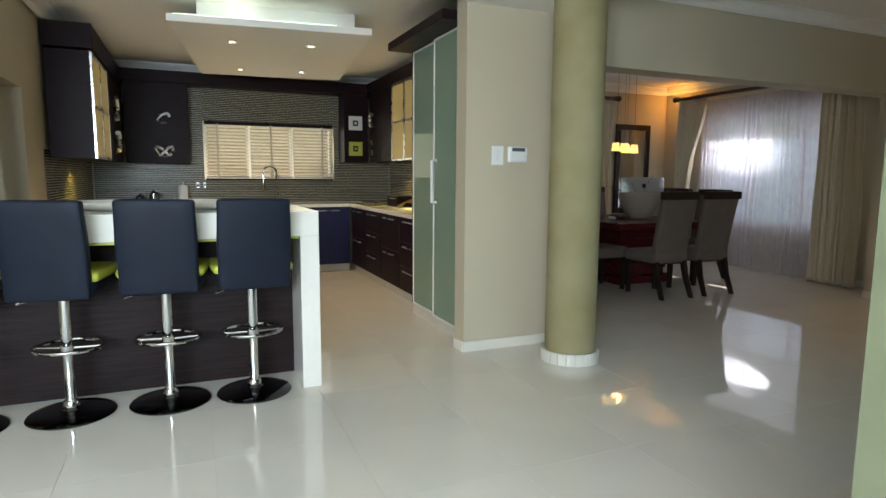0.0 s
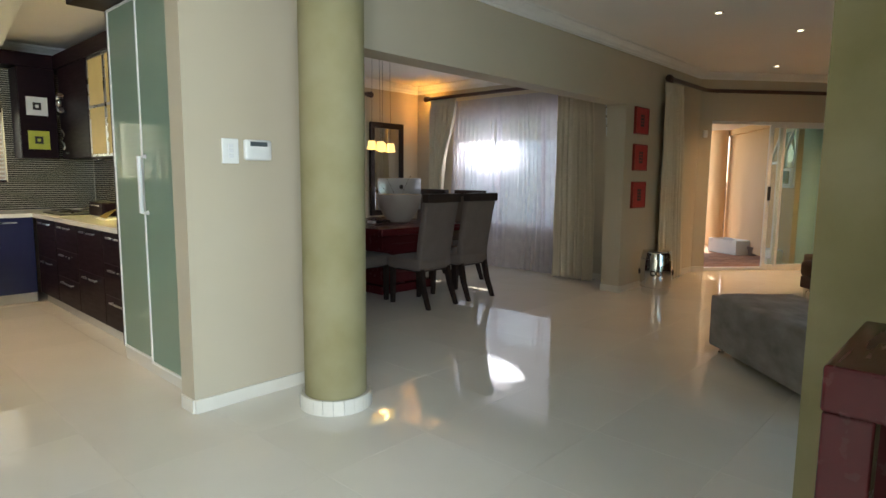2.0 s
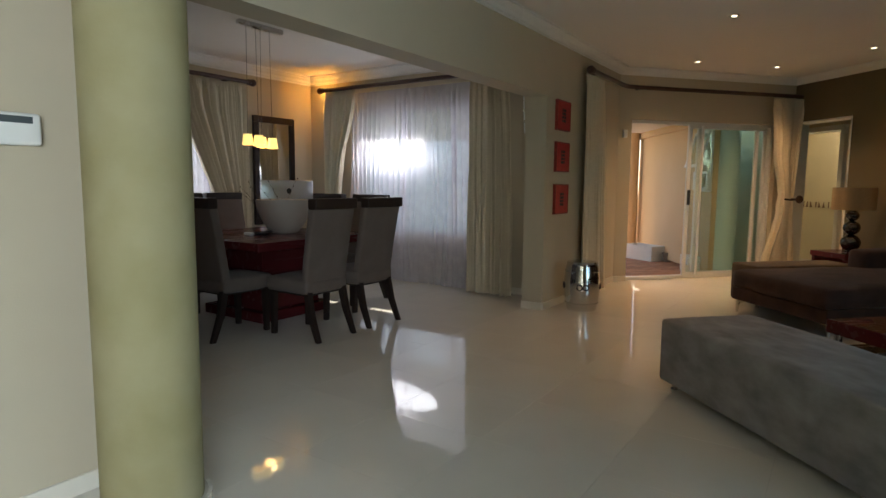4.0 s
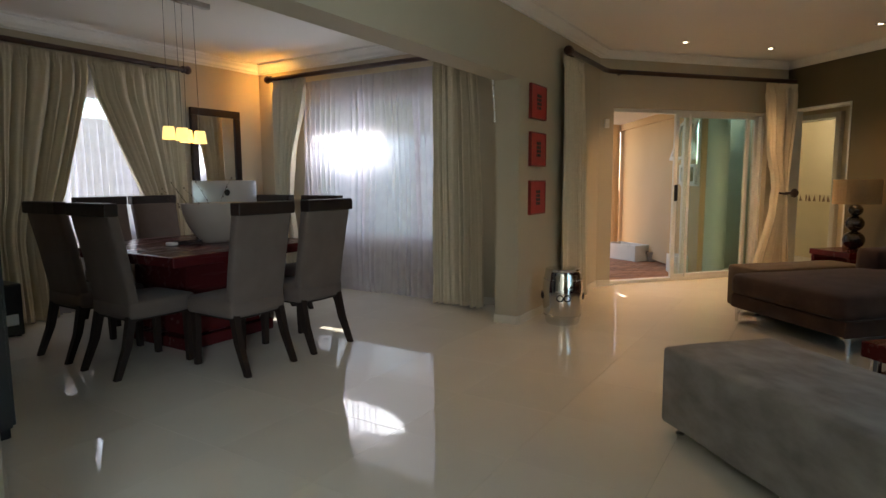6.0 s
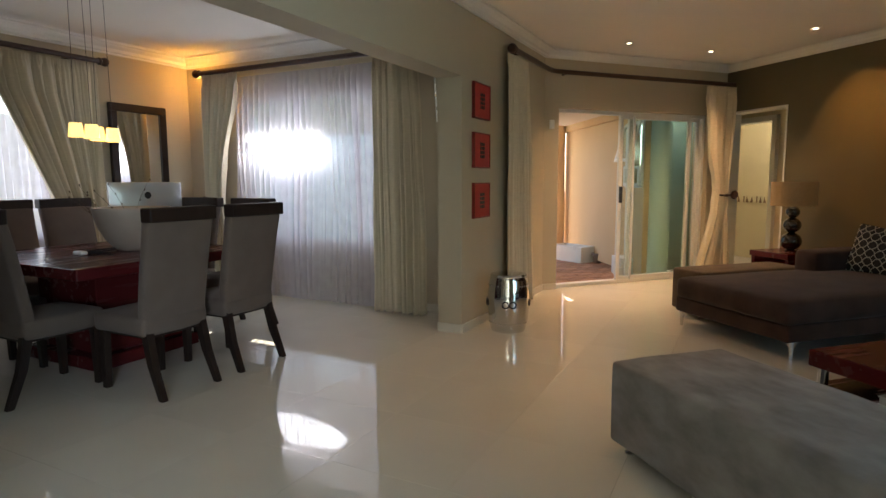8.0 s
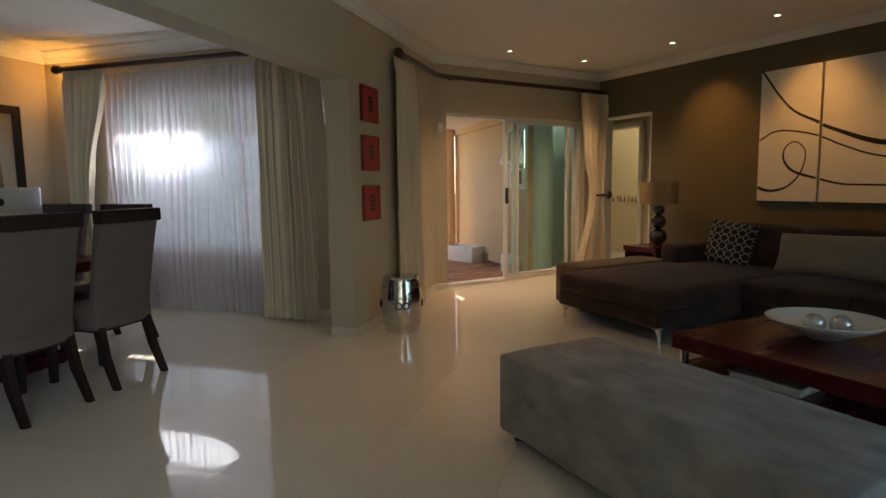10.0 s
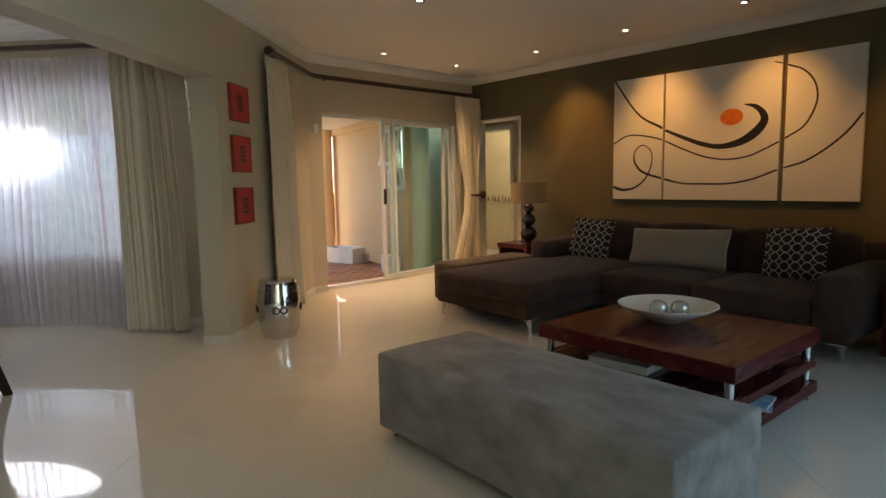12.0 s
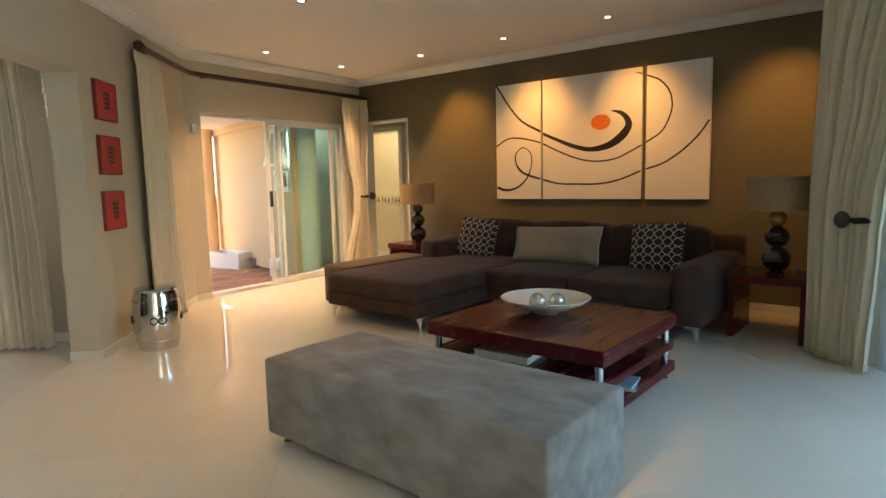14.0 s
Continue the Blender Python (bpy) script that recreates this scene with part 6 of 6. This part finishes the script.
wall("wall_patio_return", pose(4.86, 9.80, 0), 0.9, 0.15, 2.6, material=M_TEAL, label="grey-green plastered wall return beside the sliding door")
TWI = TW @ pose(0.045, 0.14, 0)
aw = window("window_5", TWI, 0.55, 1.175, 2.065, 0, "white awning window standing open in the patio wall", 0.08, 0.05)
for i, (z0, z1) in enumerate(((1.20, 1.47), (1.51, 2.04))):
    sash = part("sash", rect_ring(B(), 0.03, 0.52, 0, z1 - z0, 0.04, -0.02, 0.012, 0.003), M_ALU, aw, "open white sash", m=pose(0, 0.105, z1, 16 * i, 0, 0) @ pose(0, 0, -(z1 - z0)))
    p = part("pane", box(B(), 0.065, 0.485, -0.007, -0.002, 0.035, z1 - z0 - 0.035), M_GLASS, sash)
    p.visible_shadow = False
bm = B()
# unseen west piece (x under 3.5) added to keep sun off the lounge floor
prism(bm, [(2.3, 9.28), (4.46, 9.30), (5.27, 13.45), (3.9, 13.45), (3.5, 10.3), (2.45, 10.3)], 2.262, 2.36)
rf = thing("patio_roof", pose(0, 0, 0), "white plastered patio roof slab", "roof", kind="structure")
part("slab", bm, M_CEIL, rf)
part("eave", box(B(), 0.2, 3.4, -0.10, 0.02, 2.602, 2.70), M_CEIL, rf, m=TW)
part("fascia_beam", box(B(), 0.22, 3.34, 0.202, 0.26, 2.15, 2.26), M_TAN, rf, m=TW)
for x, y, r, mm in ((4.95, 12.66, 0.165, M_TAN), (4.73, 9.45, 0.150, M_TEAL)):
    cl = thing("patio_column", pose(x, y, -0.05), "round plastered patio column", "column")
    part("shaft", lathe(B(), [(0, 0), (r, 0), (r, 2.47), (0, 2.47)], 36), mm, cl, smooth=True)
    part("base", lathe(B(), [(0, 0), (r + 0.02, 0), (r + 0.02, 0.06), (0, 0.06)], 36), M_TAN, cl, smooth=False)
tb = thing("planter_trough", pose(4.64, 11.45, -0.05, 0, 0, 105), "white rectangular planter trough on the patio", "planter")
bm = B()
for a, b, c, d, e, f in ((-0.34, 0.34, -0.17, -0.145, 0, 0.26), (-0.34, 0.34, 0.145, 0.17, 0, 0.26), (-0.34, -0.315, -0.145, 0.145, 0, 0.26), (0.315, 0.34, -0.145, 0.145, 0, 0.26), (-0.315, 0.315, -0.145, 0.145, 0, 0.2)):
    box(bm, a, b, c, d, e, f)
part("trough", bm, M_WHITEP, tb)
part("soil", box(B(), -0.31, 0.31, -0.14, 0.14, 0.2, 0.215), M_SAND, tb)
pt = thing("clay_pot", pose(4.86, 11.06, -0.05), "small clay pot beside the white trough", "pot")
part("pot", lathe(B(), [(0, 0), (0.06, 0), (0.085, 0.13), (0.095, 0.13), (0.095, 0.16), (0.08, 0.16), (0.055, 0.02), (0, 0.02)], 20), M_ROCK, pt, smooth=True)
part("soil", lathe(B(), [(0, 0.13), (0.078, 0.13)], 20), M_SAND, pt)
ps = thing("timber_stake", pose(5.00, 11.16, -0.05), "short timber stake standing by the patio wall", "stake")
part("stake", leg_bar(B(), (0.0, 0, 0.78), (0, 0, 0), 0.05, 0.06, 0.05, 0.06), M_DOORWOOD, ps)
part("tip", lathe(B(), [(0.03, 0.775), (0.0, 0.80)], 8), M_BARK, ps)
for i, (x, y, r) in enumerate(((4.56, 9.90, 70), (4.57, 9.89, 76))):
    cr = thing("white_crate", pose(x, y, -0.05 + 0.13 * i, 0, 0, r), "white plastic crate on the patio floor", "crate")
    bm = B()
    for a, b, c, d, e, f in ((-0.18, 0.18, -0.14, -0.125, 0, 0.125), (-0.18, 0.18, 0.125, 0.14, 0, 0.125), (-0.18, -0.165, -0.125, 0.125, 0, 0.125), (0.165, 0.18, -0.125, 0.125, 0, 0.125), (-0.165, 0.165, -0.125, 0.125, 0, 0.01)):
        box(bm, a, b, c, d, e, f)
    part("box", bm, M_PLASTIC, cr)
    part("lid", box(B(), -0.182, 0.182, -0.142, 0.142, 0.118, 0.128, 0.003), M_PAPER, cr)
# rockery in the sun beyond the patio
rk = thing("rockery_wall", pose(0, 0, 0), "sunlit rockery wall of rough stones in the garden", "stone wall")
rng = random.Random(77)
for row in range(8):
    x = 2.6 + 0.2 * (row % 2)
    while x < 6.4:
        w = rng.uniform(0.28, 0.5)
        bm = B()
        bmesh.ops.create_icosphere(bm, subdivisions=2, radius=1.0)
        for v in bm.verts:
            n = v.co.normalized()
            k = 1 + 0.28 * noise.noise(n * 1.7 + Vector((x, row, 0)))
            v.co = Vector((max(-0.86, min(0.86, n.x * k)) * w * 0.56, n.y * k * 0.2, max(-0.8, min(0.8, n.z * k)) * 0.17))
        part("stone", bm, M_ROCK, rk, m=pose(x + w / 2, 15.0 + 0.10 * row, -0.05 + 0.24 * row, 0, rng.uniform(-6, 6), rng.uniform(-12, 12)))
        x += w + 0.02
part("earth_bank", prism(B(), [(2.4, 15.1), (6.6, 15.1), (6.6, 17.5), (2.4, 17.5)], -0.14, 0.9), M_SAND, rk)
# strip coloured pale for pavers bleached by sun; also bounces light to the soffit
bm = B()
prism(bm, [(1.5, 13.6), (6.5, 13.6), (6.5, 15.0), (1.5, 15.0)], -0.139, -0.09)
tagged(part("path", bm, M_SKIRT), "garden paving with sun glare put into its pale colour", "path", kind="structure")
# boundary walls outside the dining and kitchen windows
# height made up: 3.2 m keeps bright sky out of the floor reflection
wall("wall_garden", kp(11.4, 6.0) @ pose(0, 0, 0, 0, 0, 90), 10.0, 0.2, 3.2, material=M_WHITEP, label="white garden boundary wall raised to block the sky")
wall("wall_garden_back", kp(-6.0, 12.2), 17.0, 0.2, 2.3, material=M_TAN, label="tan garden boundary wall behind the house")
# unseen slab, added: its slot admits a sun strip, its fascia hides sky
rv = thing("veranda_roof", kp(0, 0), "unseen slab added outside the dining window to slot the sun and hide the sky", "roof", kind="structure")
part("slab", box(B(), 6.96, 7.17, 4.7, 6.47, 2.34, 2.372), M_CEIL, rv)
part("slab", box(B(), 7.17, 9.2, 4.7, 9.6, 2.34, 2.372), M_CEIL, rv)
for b in (8.0, 9.5):
    part("slot_bar", box(B(), 6.96, 7.17, b, b + 0.06, 2.345, 2.37), M_WHITEP, rv)
part("fascia", box(B(), 9.2, 9.26, 4.7, 9.6, 1.98, 2.40), M_WHITEP, rv)
# posts added only to carry the unseen slab
for b in (5.35, 9.4):
    vc = thing("veranda_post", kp(9.1, b, -0.14), "square white post added under the unseen slab", "post")
    part("shaft", box(B(), -0.06, 0.06, -0.06, 0.06, 0, 2.48), M_WHITEP, vc)
    part("base", box(B(), -0.08, 0.08, -0.08, 0.08, 0, 0.08), M_WHITEP, vc)


# shrubs by the patio doors
def shrub(m, r, h, seed, label):
    s = thing("shrub", m, label, "shrub")
    rng = random.Random(seed)
    bm = B()
    tips = []
    for k in range(9):
        d = Vector((rng.uniform(-1, 1), rng.uniform(-1, 1), 1.6)).normalized()
        p = Vector((0, 0, 0))
        pts = [p.copy()]
        for j in range(5):
            p = p + d * h / 6
            d = (d + Vector((rng.uniform(-0.3, 0.3), rng.uniform(-0.3, 0.3), 0))).normalized()
            pts.append(p.copy())
            tips.append(p.copy())
        tube(bm, pts, [0.018 - 0.0026 * q for q in range(6)], 5)
    part("stems", bm, M_BARK, s)
    vs, fs = [], []
    for k in range(900):
        c = rng.choice(tips) + Vector((rng.gauss(0, r * 0.28), rng.gauss(0, r * 0.28), rng.gauss(0, r * 0.22)))
        if c.z < 0.03:
            continue
        a = Vector((rng.uniform(-1, 1), rng.uniform(-1, 1), rng.uniform(-0.5, 1))).normalized() * 0.07
        b = a.cross(Vector((rng.uniform(-1, 1), rng.uniform(-1, 1), 1))).normalized() * 0.022
        i = len(vs)
        vs += [c, c + a * 0.5 + b, c + a, c + a * 0.5 - b]
        fs.append((i, i + 1, i + 2, i + 3))
    me = bpy.data.meshes.new("leaves")
    me.from_pydata(vs, [], fs)
    me.materials.append(M_LEAF)
    lv = new("leaves", me)
    lv.parent = s
    tagged(lv, kind="stuff")


for i, (a, b) in enumerate(((-2.6, -2.8), (-0.6, -3.2), (2.2, -3.0), (4.4, -2.9))):
    shrub(kp(a, b, -0.14), 0.7, 1.3, i, "leafy green garden shrub outside the glass doors")

# ---- pieces: floor tiles ----
TS, GAP = 0.612, 0.0011
rng = random.Random(4)


def inside(p):
    c, n = False, len(FLOOR)
    for i in range(n):
        (x0, y0), (x1, y1) = FLOOR[i], FLOOR[(i + 1) % n]
        if (y0 > p[1]) != (y1 > p[1]) and p[0] < (x1 - x0) * (p[1] - y0) / (y1 - y0) + x0:
            c = not c
    return c


tile_me = bpy.data.meshes.new("tile")
bm = box(B(), -TS / 2 + GAP / 2, TS / 2 - GAP / 2, -TS / 2 + GAP / 2, TS / 2 - GAP / 2, -0.008, 0.0)
bm.to_mesh(tile_me)
bm.free()
tile_me.materials.append(M_TILE)
cells = []
for i in range(-7, 20):
    for j in range(-6, 15):
        a, b = 4.39 + TS / 2 + (i - 8) * TS, 1.505 + TS / 2 + (j - 4) * TS
        x, y = kxy(a, b)
        hits = [inside(kxy(a + da, b + db)) for da in (-0.29, 0.29) for db in (-0.29, 0.29)]
        if any(hits) or inside((x, y)):
            cells.append((abs(x - 1.2) + abs(y - 4.8), a, b, all(hits)))
cells.sort()
rest = B()
count = 0
for d, a, b, whole in cells:
    if whole and count < 300:
        ob = new("tile", tile_me)
        ob.matrix_basis = kp(a, b)
        ob.parent = floor_ob
        count += 1
    else:
        bm = B()
        box(bm, -TS / 2 + GAP / 2, TS / 2 - GAP / 2, -TS / 2 + GAP / 2, TS / 2 - GAP / 2, -0.008, 0.0)
        bmesh.ops.transform(bm, matrix=kp(a, b), verts=bm.verts)
        sl_n = Vector((-math.sin(radians(4.0)), math.cos(radians(4.0)), 0))
        if kxy(a, b)[0] < 5.6:
            bmesh.ops.bisect_plane(bm, geom=list(bm.verts) + list(bm.edges) + list(bm.faces), plane_co=Vector((2.77, 9.06, 0)), plane_no=sl_n, clear_outer=True)
        if bm.faces:
            me = bpy.data.meshes.new("tmp")
            bm.to_mesh(me)
            rest.from_mesh(me)
            bpy.data.meshes.remove(me)
        bm.free()
if rest.faces:
    tagged(part("tile_edge", rest, M_TILE, floor_ob), kind="stuff")

# pieces: patio pavers
pav_me = bpy.data.meshes.new("paver")
bm = box(B(), -0.107, 0.107, -0.051, 0.051, -0.05, 0.0, 0.004, 1)
bm.to_mesh(pav_me)
bm.free()
pav_me.materials.append(M_PAVER)
count = 0
extra = B()
for i in range(0, 16):
    for j in range(0, 44):
        x = 2.45 + i * 0.222 + (0.111 if j % 2 else 0)
        y = 9.40 + j * 0.110
        if x > 4.75 + (y - 9.4) * 0.2 or y < 9.27 + 0.07 * (x - 2.77):
            continue
        m = pose(x, y, -0.046 + rng.uniform(-0.002, 0.002), rng.uniform(-0.5, 0.5), rng.uniform(-0.5, 0.5), rng.uniform(-1.2, 1.2))
        if x > 2.9 and y < 12.3 and count < 300:
            ob = new("paver", pav_me)
            ob.matrix_basis = m
            ob.parent = patio
            count += 1
        else:
            n0 = len(extra.verts)
            extra.from_mesh(pav_me)
            extra.verts.ensure_lookup_table()
            bmesh.ops.transform(extra, matrix=m, verts=extra.verts[n0:])
tagged(part("paver_rest", extra, M_PAVER, patio), kind="stuff")
